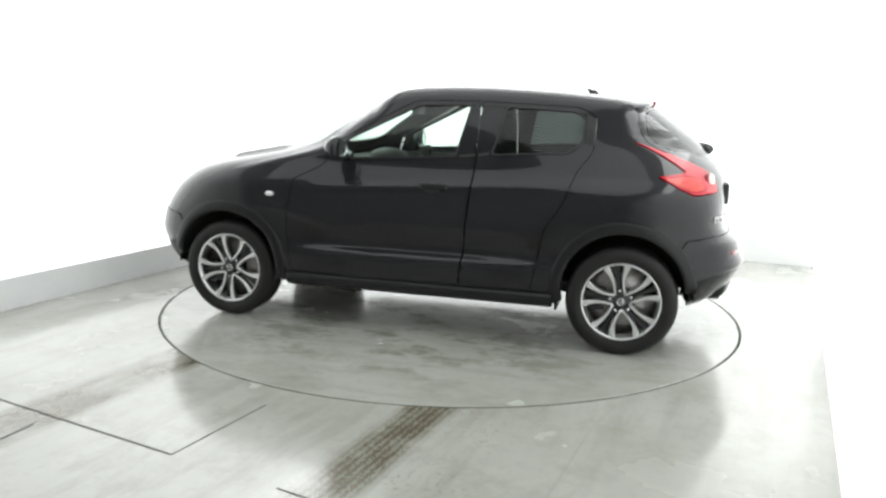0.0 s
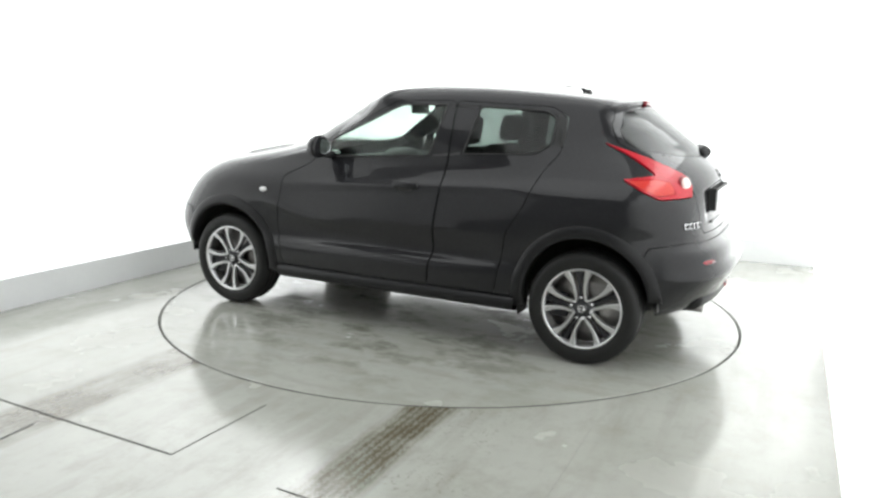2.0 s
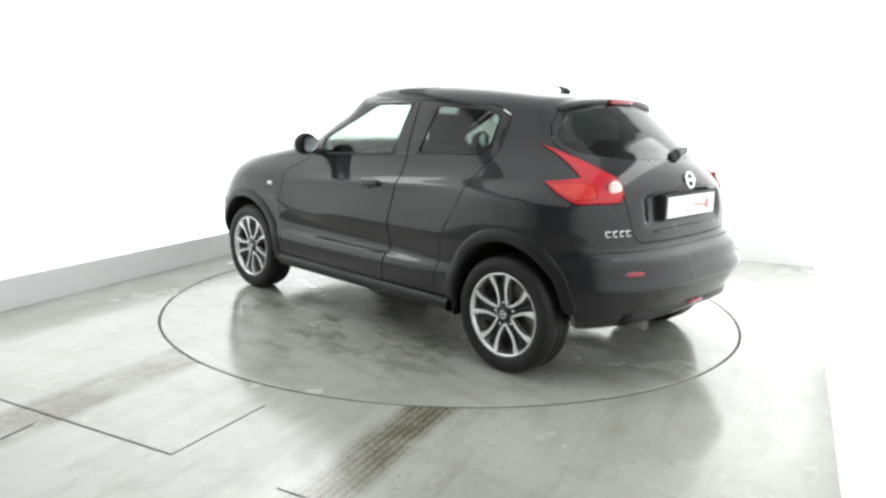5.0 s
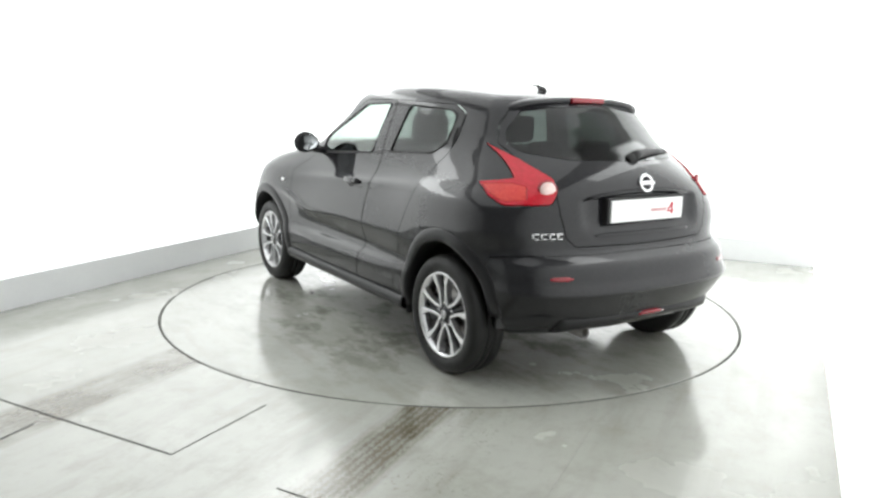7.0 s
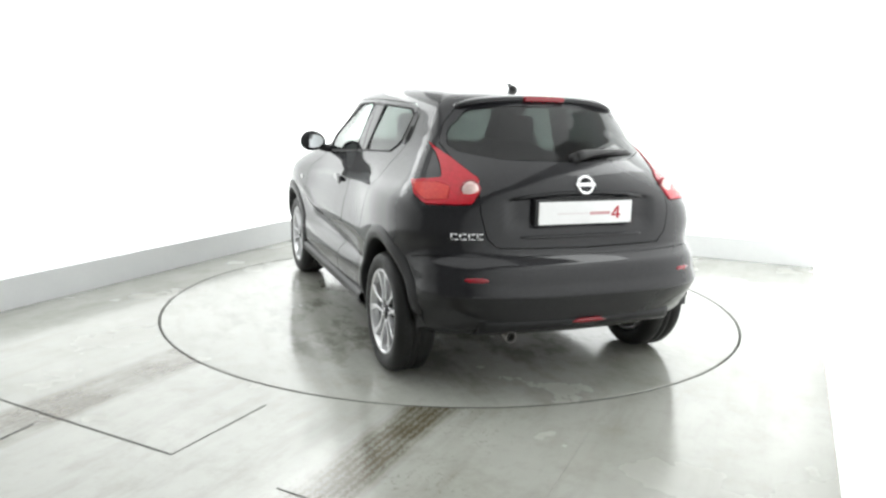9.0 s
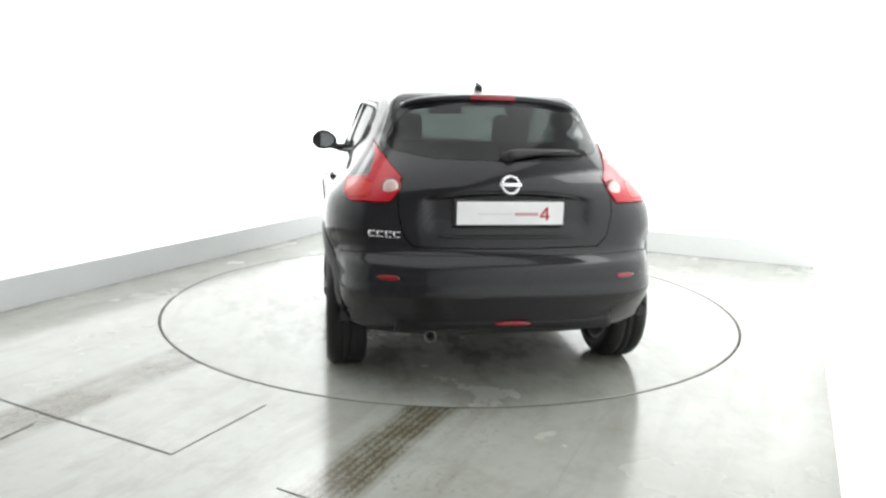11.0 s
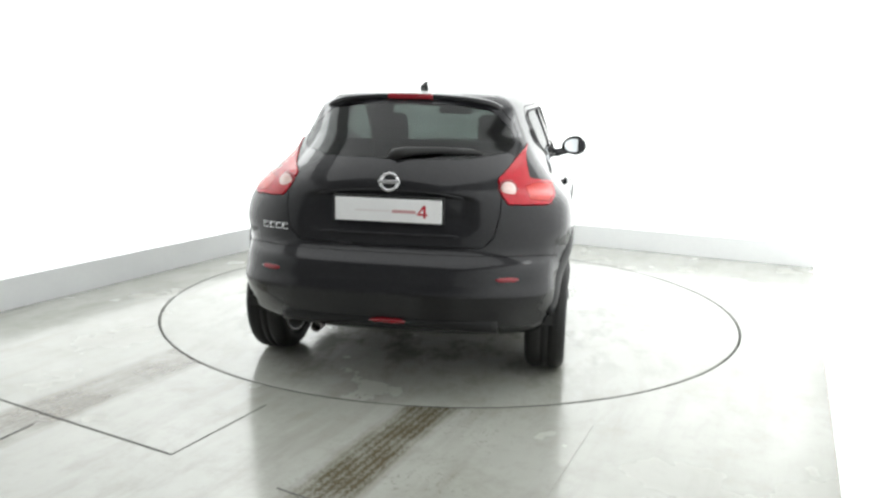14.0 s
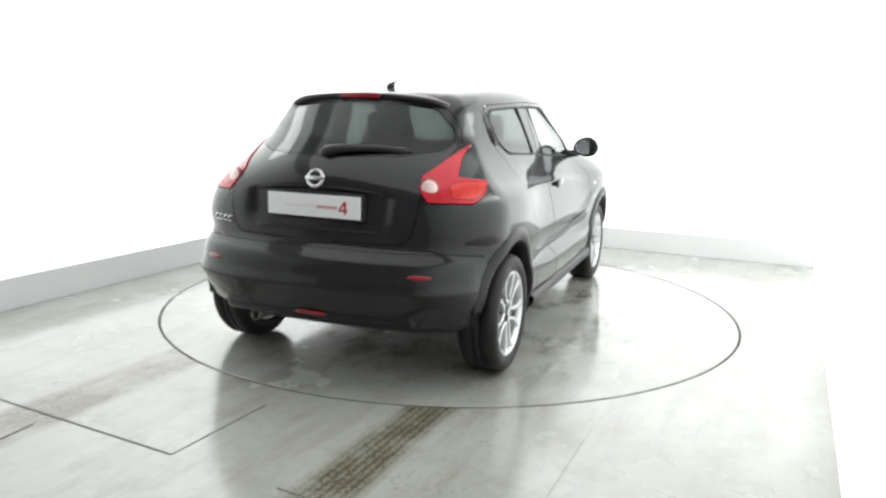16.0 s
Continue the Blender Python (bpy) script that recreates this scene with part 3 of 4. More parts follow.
HOOD = [(0.99, 0.0), (0.93, 0.52), (1.05, 0.60), (1.45, 0.56), (1.80, 0.40), (1.88, 0.0)]
K = math.sqrt(0.5)


def mirrored(poly):
    """Closes a half outline that starts and ends on the middle line."""
    return poly + [(-x, y) for x, y in poly[-2:0:-1]]


def diag(x, y):
    return (x * K + y * K)


LAMP3D = [(-1.285, 0.628, 1.222), (-1.53, 0.60, 1.147), (-1.712, 0.525, 1.062), (-1.745, 0.52, 1.00), (-1.742, 0.548, 0.945), (-1.604, 0.733, 0.938), (-1.53, 0.77, 0.975),
          (-1.455, 0.79, 1.035), (-1.575, 0.65, 1.058), (-1.50, 0.635, 1.112), (-1.41, 0.63, 1.166)]

INDICATOR3D = [(-1.478, 0.785, 1.026), (-1.60, 0.70, 1.036), (-1.655, 0.64, 1.022), (-1.662, 0.637, 0.965), (-1.60, 0.735, 0.954), (-1.54, 0.768, 0.985)]

scene_parts = {}
TAGS = {}


def tag_of(name):
    return TAGS.setdefault(name, len(TAGS) + 1)


def build_car():
    car = tagged(new("car"), "glossy black compact crossover car, wet, parked on the turntable", "car")
    bm = build_shell()
    layer = bm.faces.layers.int.new("region")
    for f in bm.faces:
        f[layer] = tag_of("body_shell")
    x_ax, y_ax, z_ax = (1, 0, 0), (0, 1, 0), (0, 0, 1)
    claim(bm, layer, tag_of("hood"), [(a, b) for a, b in HOOD] + [(a, -b) for a, b in HOOD[-2:0:-1]], x_ax, y_ax, lambda c: c.z > 0.84 and c.x > 0.85)
    claim(bm, layer, tag_of("roof"), ROOF + [(a, -b) for a, b in ROOF[-2:0:-1]], x_ax, y_ax, lambda c: c.z > 1.40)
    claim(bm, layer, tag_of("rear_bumper"), [(-2.1, 0.2), (-1.5, 0.2), (-1.5, 0.50), (-1.60, 0.685), (-1.75, 0.705), (-2.1, 0.705)], x_ax, z_ax, lambda c: c.x < -1.4)
    claim(bm, layer, tag_of("front_bumper"), [(2.1, 0.2), (1.5, 0.2), (1.5, 0.50), (1.62, 0.66), (2.1, 0.70)], x_ax, z_ax, lambda c: c.x > 1.4)
    claim(bm, layer, tag_of("tailgate"), mirrored(TAILGATE), y_ax, z_ax, lambda c: c.x < -1.15)
    claim(bm, layer, tag_of("rear_window"), rounded(mirrored(REAR_GLASS), 0.03), y_ax, z_ax, lambda c: c.x < -1.15)
    claim(bm, layer, tag_of("windscreen"), rounded(mirrored(SCREEN), 0.03), y_ax, z_ax, lambda c: c.x > 0.1)
    for sg, side in ((1, "left"), (-1, "right")):
        own = (lambda c, sg=sg: c.y * sg > 0.2)
        claim(bm, layer, tag_of("front_door " + side), rounded(FRONT_DOOR, 0.03, 3), x_ax, z_ax, own)
        claim(bm, layer, tag_of("rear_door " + side), rounded(REAR_DOOR, 0.03, 3), x_ax, z_ax, own)
        claim(bm, layer, tag_of("front_glass " + side), rounded(FRONT_WIN, 0.025, 3), x_ax, z_ax, own)
        claim(bm, layer, tag_of("rear_glass " + side), rounded(REAR_WIN, 0.03, 3), x_ax, z_ax, own)
        claim(bm, layer, tag_of("tail " + side), rounded([(diag(x, y), z) for x, y, z in LAMP3D], 0.012, 2), (K, K * sg, 0), z_ax,
              (lambda c, sg=sg: c.y * sg > 0.40 and c.x < -1.2))
        claim(bm, layer, tag_of("blink " + side), rounded([(diag(x, y), z) for x, y, z in INDICATOR3D], 0.01, 2), (K, K * sg, 0), z_ax,
              (lambda c, sg=sg: c.y * sg > 0.40 and c.x < -1.2))
        for ax, az in ((-1.265, 0.365), (1.265, 0.355)):
            ring = [(ax + 0.375 * math.cos(a), az + 0.375 * math.sin(a)) for a in np.linspace(0, 2 * math.pi, 33)[:-1]]
            claim(bm, layer, 0, ring, x_ax, z_ax, (lambda c, sg=sg: c.y * sg > 0.3))
    bm.normal_update()

    body = panel(bm, layer, tag_of("body_shell"), "body_shell", PAINT, car, label="glossy black painted body shell")
    panel(bm, layer, tag_of("roof"), "roof", WET_PAINT, car, gap=0.001, label="wet black roof panel")
    panel(bm, layer, tag_of("hood"), "bonnet", WET_PAINT, car, label="wet black bonnet")
    panel(bm, layer, tag_of("rear_bumper"), "rear_bumper", PAINT, car, out=0.004, label="glossy black rear bumper")
    panel(bm, layer, tag_of("front_bumper"), "front_bumper", PAINT, car, out=0.004)
    gate = panel(bm, layer, tag_of("tailgate"), "tailgate", PAINT, car, label="glossy black tailgate")
    panel(bm, layer, tag_of("rear_window"), "rear_window", PRIVACY, gate, 0.005, 0.001, -0.001, "dark tinted rear window")
    panel(bm, layer, tag_of("windscreen"), "windscreen", GLASS, car, 0.005, 0.001, -0.001, "clear windscreen")
    doors = {}
    for side in ("left", "right"):
        doors["f", side] = panel(bm, layer, tag_of("front_door " + side), "front_door", PAINT, car)
        doors["r", side] = panel(bm, layer, tag_of("rear_door " + side), "rear_door", PAINT, car)
        panel(bm, layer, tag_of("front_glass " + side), "door_window", GLASS, doors["f", side], 0.004, 0.001, -0.004, "clear door window")
        panel(bm, layer, tag_of("rear_glass " + side), "door_window", SIDE_PRIVACY, doors["r", side], 0.004, 0.001, -0.004, "dark tinted door window")
        scene_parts["tail", side] = panel(bm, layer, tag_of("tail " + side), "tail_lamp", RED_LENS, car, 0.02, 0.002, 0.007, "red boomerang-shaped tail lamp")
        panel(bm, layer, tag_of("blink " + side), "indicator_lens", AMBER_RED, scene_parts["tail", side], 0.015, 0.0008, 0.0075, "orange-red indicator field")
    bm.free()
    return car, gate, doors


car, tailgate, doors = build_car()


# ---- wheels ----
TYRE_R, RIM_R = 0.318, 0.222


def build_wheel():
    """One wheel round its own y axis, the outer face towards +y."""
    bm = bmesh.new()
    lathe(bm, [(RIM_R - 0.010, -0.02), (RIM_R - 0.006, 0.008), (RIM_R + 0.004, 0.012), (RIM_R + 0.007, 0.004), (RIM_R + 0.002, -0.03), (RIM_R - 0.002, -0.18), (RIM_R - 0.014, -0.18), (RIM_R - 0.016, -0.05)], 64, closed=True)
    wheel = part("wheel", fixed(bm), ALLOY, None, "alloy wheel with five petal-shaped machined spokes")
    bm = bmesh.new()
    r, w = TYRE_R, 0.012
    lathe(bm, [(RIM_R + 0.003, 0.004), (RIM_R + 0.012, 0.014), (0.262, 0.020), (0.285, 0.019), (0.302, 0.010), (0.312, -0.004), (r, -0.022), (r, -0.060), (r - 0.006, -0.063), (r - 0.006, -0.069), (r, -0.072),
               (r, -0.098), (r - 0.006, -0.101), (r - 0.006, -0.107), (r, -0.110), (r, -0.148), (0.312, -0.168), (0.290, -0.188), (0.25, -0.19), (RIM_R + 0.003, -0.178)], 96, closed=True)
    part("tyre", fixed(bm), RUBBER, wheel, "black low-profile rubber tyre")
    # cross grooves of the tread shoulder
    bm = bmesh.new()
    for i in range(60):
        turn = Matrix.Rotation(2 * math.pi * i / 60, 4, "Y")
        box(bm, (r - 0.010, -0.046, -0.0065), (r + 0.0005, -0.020, 0.0085), m=turn)
        box(bm, (r - 0.010, -0.150, -0.0065), (r + 0.0005, -0.125, 0.0085), m=turn @ Matrix.Rotation(0.05, 4, "Y"))
    tagged(part("tread", bm, RUBBER, wheel, smooth=False), kind="stuff")
    # dark barrel disc behind the spokes
    bm = bmesh.new()
    lathe(bm, [(0.05, -0.035), (0.09, -0.05), (0.205, -0.05), (0.205, -0.06), (0.05, -0.05)], 40, closed=True)
    part("brake_disc", fixed(bm), STEEL, wheel, "grey steel brake disc").location.y = -0.03
    bm = bmesh.new()
    box(bm, (0.09, -0.075, -0.07), (0.19, -0.03, 0.07), 0.012)
    part("brake_caliper", bm, ALLOY_DARK, wheel)
    # five petals: two curved arms each, with a dark pocket between neighbours
    for i in range(5):
        mid = radians(-99 + 72 * i)
        bm = bmesh.new()
        for sg in (-1, 1):
            path = [(0.050, 0.0), (0.058, 8.0), (0.078, 16.0), (0.106, 21.0), (0.138, 22.6), (0.170, 21.8), (0.196, 20.3), (0.214, 19.0)]
            wide = [0.014, 0.014, 0.015, 0.016, 0.018, 0.022, 0.030, 0.036]
            rows = []
            for k, ((rad, deg), w) in enumerate(zip(path, wide)):
                a = mid + sg * radians(deg)
                p = Vector((rad * math.cos(a), 0, rad * math.sin(a)))
                q = path[min(k + 1, 7)], path[max(k - 1, 0)]
                e0, e1 = [Vector((qq[0] * math.cos(mid + sg * radians(qq[1])), 0, qq[0] * math.sin(mid + sg * radians(qq[1])))) for qq in q]
                side = (e0 - e1).normalized().cross(Vector((0, 1, 0))) * (w / 2)
                h = -0.006 + 0.012 * (rad / 0.214) ** 2 - (0.006 if k == 0 else 0)
                rows.append([bm.verts.new(p + side * f + Vector((0, h + dh, 0))) for f, dh in ((-1.25, -0.035), (-1, -0.002), (-0.8, 0), (0.8, 0), (1, -0.002), (1.25, -0.035))])
            for p, q in zip(rows, rows[1:]):
                for k in range(5):
                    bm.faces.new((p[k], p[k + 1], q[k + 1], q[k]))
            bm.faces.new(rows[0])
            bm.faces.new(rows[-1][::-1])
        part("spoke", fixed(bm), ALLOY, wheel, smooth=False)
        a = mid + radians(36)
        bm = bmesh.new()
        rows = []
        for rad, w in ((0.05, 0.030), (0.10, 0.024), (0.16, 0.030), (0.212, 0.05)):
            c, s = Vector((math.cos(a), 0, math.sin(a))), Vector((-math.sin(a), 0, math.cos(a)))
            rows.append([bm.verts.new(c * rad + s * w * f + Vector((0, h, 0))) for f, h in ((-0.5, -0.045), (-0.4, -0.026), (0.4, -0.026), (0.5, -0.045))])
        for p, q in zip(rows, rows[1:]):
            for k in range(3):
                bm.faces.new((p[k], p[k + 1], q[k + 1], q[k]))
        part("spoke_web", fixed(bm), ALLOY_DARK, wheel, "dark painted web between spokes")
        bm = bmesh.new()
        lathe(bm, [(0.0005, -0.006), (0.008, -0.006), (0.0095, -0.010), (0.0095, -0.03)], 8)
        bolt = part("wheel_bolt", fixed(bm), CHROME, wheel)
        bolt.location = (0.062 * math.cos(a), -0.004, 0.062 * math.sin(a))
    bm = bmesh.new()
    lathe(bm, [(0.0005, 0.0), (0.018, -0.001), (0.026, -0.004), (0.030, -0.008), (0.05, -0.016), (0.075, -0.03), (0.075, -0.05)], 40)
    part("hub", fixed(bm), ALLOY_DARK, wheel, "dark hub with a silver cap")
    bm = bmesh.new()
    lathe(bm, [(0.016, 0.0), (0.017, 0.002), (0.021, 0.002), (0.022, -0.002)], 24)
    box(bm, (-0.02, 0.0, -0.003), (0.02, 0.0025, 0.003))
    part("hub_cap", fixed(bm), CHROME, wheel, "silver emblem cap")
    return wheel


def place_wheels():
    first = build_wheel()
    first.parent = car
    spots = [(-1.265, 1), (1.265, 1), (-1.265, -1), (1.265, -1)]
    for i, (x, sg) in enumerate(spots):
        m = Matrix.Translation((x, 0.847 * sg if x < 0 else 0.838 * sg, TYRE_R)) @ Matrix.Rotation(0 if sg > 0 else math.pi, 4, "Z")
        if i == 0:
            first.matrix_basis = m
        else:
            copy_thing(first, m @ Matrix.Rotation(radians((0, 17, 31, 52)[i]), 4, "Y"))


place_wheels()


def arch(ax, az, sg, a0, a1):
    """Cladding round a wheel arch, with a turned-in lip and the liner behind it."""
    bm = bmesh.new()
    steps = 40
    rows = []
    for i in range(steps + 1):
        a = radians(a0 + (a1 - a0) * i / steps)
        c, s = math.cos(a), math.sin(a)
        fade = min(1.0, min(i, steps - i) / 4 + 0.55)

        def at(r, out):
            x, z = ax + r * c, az + r * s
            return (x, sg * (max(side_y(x, max(z, 0.32)), 0.79) + out), z)
        inner = at(0.350, 0)
        rows.append([bm.verts.new(p) for p in (at(0.418, -0.01), at(0.418, 0.004 * fade), at(0.412, 0.008 * fade), at(0.395, 0.012 * fade), at(0.372, 0.014 * fade), at(0.354, 0.012 * fade), at(0.348, 0.004), (ax + 0.352 * c, sg * 0.76, az + 0.352 * s))])
    for p, q in zip(rows, rows[1:]):
        for k in range(7):
            bm.faces.new((p[k], p[k + 1], q[k + 1], q[k]))
    bm.faces.new(rows[0])
    bm.faces.new(rows[-1][::-1])
    part("arch_cladding", fixed(bm), CLADDING, car, "satin black wheel arch cladding")
    bm = bmesh.new()
    rows = []
    for i in range(25):
        a = radians(-4 + 188 * i / 24)
        x, z = ax + 0.40 * math.cos(a), az + 0.385 * math.sin(a)
        rows.append([bm.verts.new((x, sg * y, max(z, 0.3))) for y in (0.80, 0.45)] + [bm.verts.new((ax, sg * 0.45, az))])
    for p, q in zip(rows, rows[1:]):
        bm.faces.new((p[0], p[1], q[1], q[0]))
        bm.faces.new((p[1], p[2], q[2], q[1]))
    part("arch_liner", fixed(bm), TRIM, car)


for sg in (1, -1):
    arch(-1.265, 0.365, sg, -12, 176)
    arch(1.265, 0.355, sg, 6, 192)


# ---- body details ----
def on_side(x, z, out=0.0, sg=1):
    return Vector((x, sg * (side_y(x, z) + out), z))


def on_tail(y, z, out=0.0):
    return Vector((tail_x(y, z) + recess(y, z) - out, y, z))


def side_patch(name, outline, thick, mat, parent, sg, label="", raise_by=0.0):
    """A solid with the given (x, z) outline lying on the body side."""
    bm = bmesh.new()
    top = [bm.verts.new(on_side(x, z, thick + raise_by, sg)) for x, z in outline]
    low = [bm.verts.new(on_side(x, z, -0.004, sg)) for x, z in outline]
    bm.faces.new(top)
    for i in range(len(top)):
        j = (i + 1) % len(top)
        bm.faces.new((top[i], low[i], low[j], top[j]))
    return part(name, fixed(bm), mat, parent, label, smooth=False)


def tail_strip(name, y0, y1, z_of, half, thick, mat, parent, label="", steps=24):
    """A rounded bar across the tail from y0 to y1."""
    bm = bmesh.new()
    rows = []
    for i in range(steps + 1):
        y = y0 + (y1 - y0) * i / steps
        z = z_of(y)
        h = half * min(1.0, 0.35 + min(i, steps - i) * 0.4)
        rows.append([bm.verts.new(on_tail(y, z + dz * h, o)) for dz, o in ((-1, -0.006), (-1, thick * 0.4), (-0.6, thick), (0.6, thick), (1, thick * 0.4), (1, -0.006))])
    for p, q in zip(rows, rows[1:]):
        for k in range(6):
            bm.faces.new((p[k], p[(k + 1) % 6], q[(k + 1) % 6], q[k]))
    bm.faces.new(rows[0])
    bm.faces.new(rows[-1][::-1])
    return part(name, fixed(bm), mat, parent, label)


def disc_on(name, centre, normal, radius, thick, mat, parent, label="", dome=0.4):
    bm = bmesh.new()
    lathe(bm, [(0.0005, thick), (radius * 0.6, thick * (1 - dome * 0.3)), (radius * 0.92, thick * (1 - dome)), (radius, 0.0), (radius, -0.01)], 28)
    ob = part(name, fixed(bm), mat, parent, label)
    ob.matrix_basis = Matrix.Translation(centre) @ Vector(normal).to_track_quat("Y", "Z").to_matrix().to_4x4()
    return ob


def build_details():
    for sg, side in ((1, "left"), (-1, "right")):
        lamp = scene_parts["tail", side]
        # round clear lens and the lower orange-tinted indicator field
        c = on_tail(0.557 * sg, 1.012)
        n = Vector((-0.90, 0.40 * sg, 0.22)).normalized()
        disc_on("lamp_lens", c + n * 0.006, n, 0.040, 0.012, CLEAR_LAMP, lamp, "pale round lamp lens")
        disc_on("lamp_ring", c + n * 0.002, n, 0.050, 0.008, RED_DEEP, lamp)
        # side indicator
        p = on_side(0.947, 0.831, 0.0, sg)
        bm = bmesh.new()
        bmesh.ops.create_uvsphere(bm, u_segments=16, v_segments=8, radius=1, matrix=Matrix.Translation(p) @ Matrix.Diagonal((0.030, 0.010, 0.016, 1)))
        part("side_indicator", bm, WHITE_PLATE, car, "small white side indicator")
        # door handle: a cup and a pull bar
        door = doors["f", side]
        bm = bmesh.new()
        box(bm, (-0.215, -0.016, 0.903), (-0.035, 0.020, 0.945), 0.014, 3)
        for v in bm.verts:
            v.co.y = sg * (side_y(v.co.x, 0.925) + 0.012 + v.co.y * (1 - ((v.co.x + 0.125) / 0.1) ** 2 * 0.5))
        part("door_handle", fixed(bm), PAINT, door, "glossy black door handle")
        bm = bmesh.new()
        bmesh.ops.create_uvsphere(bm, u_segments=20, v_segments=10, radius=1, matrix=Matrix.Translation(on_side(-0.115, 0.915, 0.0, sg)) @ Matrix.Diagonal((0.06, 0.006, 0.035, 1)))
        part("handle_cup", bm, TRIM, door)
        # hidden handle behind the rear window
        side_patch("hidden_handle", [(-0.995, 1.375), (-1.045, 1.345), (-1.058, 1.25), (-1.045, 1.19), (-1.0, 1.20), (-0.998, 1.33)], 0.004, TRIM, doors["r", side], sg, "black plastic hidden door handle")
        side_patch("handle_grip", [(-1.015, 1.29), (-1.04, 1.29), (-1.045, 1.215), (-1.018, 1.225)], 0.014, SEAL, doors["r", side], sg)
        # window seals
        for poly, own in ((FRONT_WIN, doors["f", side]), (REAR_WIN, doors["r", side])):
            path = [on_side(x, z, 0.001, sg) for x, z in rounded(poly, 0.025, 3)]
            bm = bmesh.new()
            tube(bm, path + path[:2], 0.0065, 6)
            part("window_seal", fixed(bm), SEAL, own)
        # black pillar panel between the two windows
        side_patch("pillar_trim", [(-0.255, 1.10), (-0.335, 1.415), (-0.355, 1.415), (-0.355, 1.11)], 0.002, TRIM, doors["f", side], sg)
        side_patch("pillar_trim", [(-0.372, 1.11), (-0.372, 1.415), (-0.505, 1.408), (-0.435, 1.12)], 0.002, TRIM, doors["r", side], sg)
        # bright crease strip low on the doors and the sill cladding
        bm = bmesh.new()
        rows = []
        for i in range(41):
            x = 0.83 - 1.70 * i / 40
            rows.append([bm.verts.new((x, sg * y, z)) for y, z in ((0.80, 0.245), (0.845, 0.25), (0.872, 0.268), (0.881, 0.292), (0.878, 0.318), (0.862, 0.332), (0.83, 0.334))])
        for p, q in zip(rows, rows[1:]):
            for k in range(7):
                bm.faces.new((p[k], p[(k + 1) % 7], q[(k + 1) % 7], q[k]))
        part("side_sill", fixed(bm), CLADDING, car, "satin black side sill")
        # mud flap
        bm = bmesh.new()
        box(bm, (-0.90, 0.70, 0.235), (-0.885, 0.85, 0.33), 0.006)
        if sg < 0:
            bmesh.ops.scale(bm, vec=(1, -1, 1), verts=bm.verts[:])
        part("mud_flap", fixed(bm), RUBBER, car)
        # door mirror
        bm = bmesh.new()
        bmesh.ops.create_uvsphere(bm, u_segments=32, v_segments=20, radius=1)
        for v in bm.verts:
            x, y, z = v.co
            v.co = Vector((0.47 + (0.085 * x if x > 0 else 0.03 * max(x, -0.55)), sg * (0.872 + 0.092 * y * (1 - 0.08 * z)), 1.135 + 0.072 * z * (1 + 0.12 * y)))
        mirror = part("door_mirror", fixed(bm), PAINT, car, "glossy black door mirror")
        bm = bmesh.new()
        tube(bm, [(0.47, sg * 0.70, 1.075), (0.475, sg * 0.76, 1.08), (0.48, sg * 0.82, 1.095)], [0.034, 0.028, 0.03], 12)
        part("mirror_arm", fixed(bm), PAINT, mirror)
        disc = bmesh.new()
        lathe(disc, [(0.0005, 0.0), (0.98, 0.0), (1.0, 0.06), (1.0, 0.4)], 36)
        ob = part("mirror_glass", fixed(disc), MIRROR, mirror, "mirror glass")
        ob.matrix_basis = Matrix.Translation((0.4505, sg * 0.872, 1.135)) @ Matrix.Rotation(radians(90 - 6 * sg), 4, "Z") @ Matrix.Diagonal((0.070, 0.008, 0.050, 1))
        # reflector in the bumper
        tail_strip("reflector_pocket", sg * 0.49, sg * 0.66, lambda y: 0.607, 0.022, 0.003, TRIM, car, "black pocket round the reflector", 10)
        tail_strip("reflector", sg * 0.53, sg * 0.635, lambda y: 0.607, 0.013, 0.007, RED_DEEP, car, "deep red bumper reflector", 8)
        # front lamp on the wing top
        bm = bmesh.new()
        bmesh.ops.create_uvsphere(bm, u_segments=24, v_segments=12, radius=1, matrix=Matrix.Translation((1.56, sg * 0.47, 0.955)) @ Matrix.Rotation(radians(20), 4, "Y") @ Matrix.Diagonal((0.17, 0.085, 0.055, 1)))
        part("wing_lamp", bm, CHROME, car, "bright clear lamp on the front wing")

    # bumper: dark seam band above, ledge crease and lower skirt
    tail_strip("fog_lamp", 0.075, -0.105, lambda y: 0.378, 0.016, 0.022, RED_DEEP, car, "dark red fog lamp low in the bumper", 8)
    bm = bmesh.new()
    box(bm, (-1.384, -0.12, 1.434), (-1.345, 0.12, 1.4625), 0.006)
    part("brake_lamp", bm, RED_DEEP, tailgate, "red high-level brake lamp")
    # number plate in its recess frame
    bm = bmesh.new()
    box(bm, (-1.858, -0.260, 0.852), (-1.848, 0.260, 0.963), 0.003)
    plate = part("number_plate", bm, WHITE_PLATE, tailgate, "white dealer plate with red and grey print", smooth=False)
    for y0, y1, z0, z1, mat in ((-0.135, -0.02, 0.897, 0.911, PLATE_PINK), (0.16, -0.01, 0.901, 0.908, PLATE_GREY)):
        bm = bmesh.new()
        box(bm, (-1.8592, min(y0, y1), z0), (-1.8575, max(y0, y1), z1))
        part("print_bar", bm, mat, plate, smooth=False)
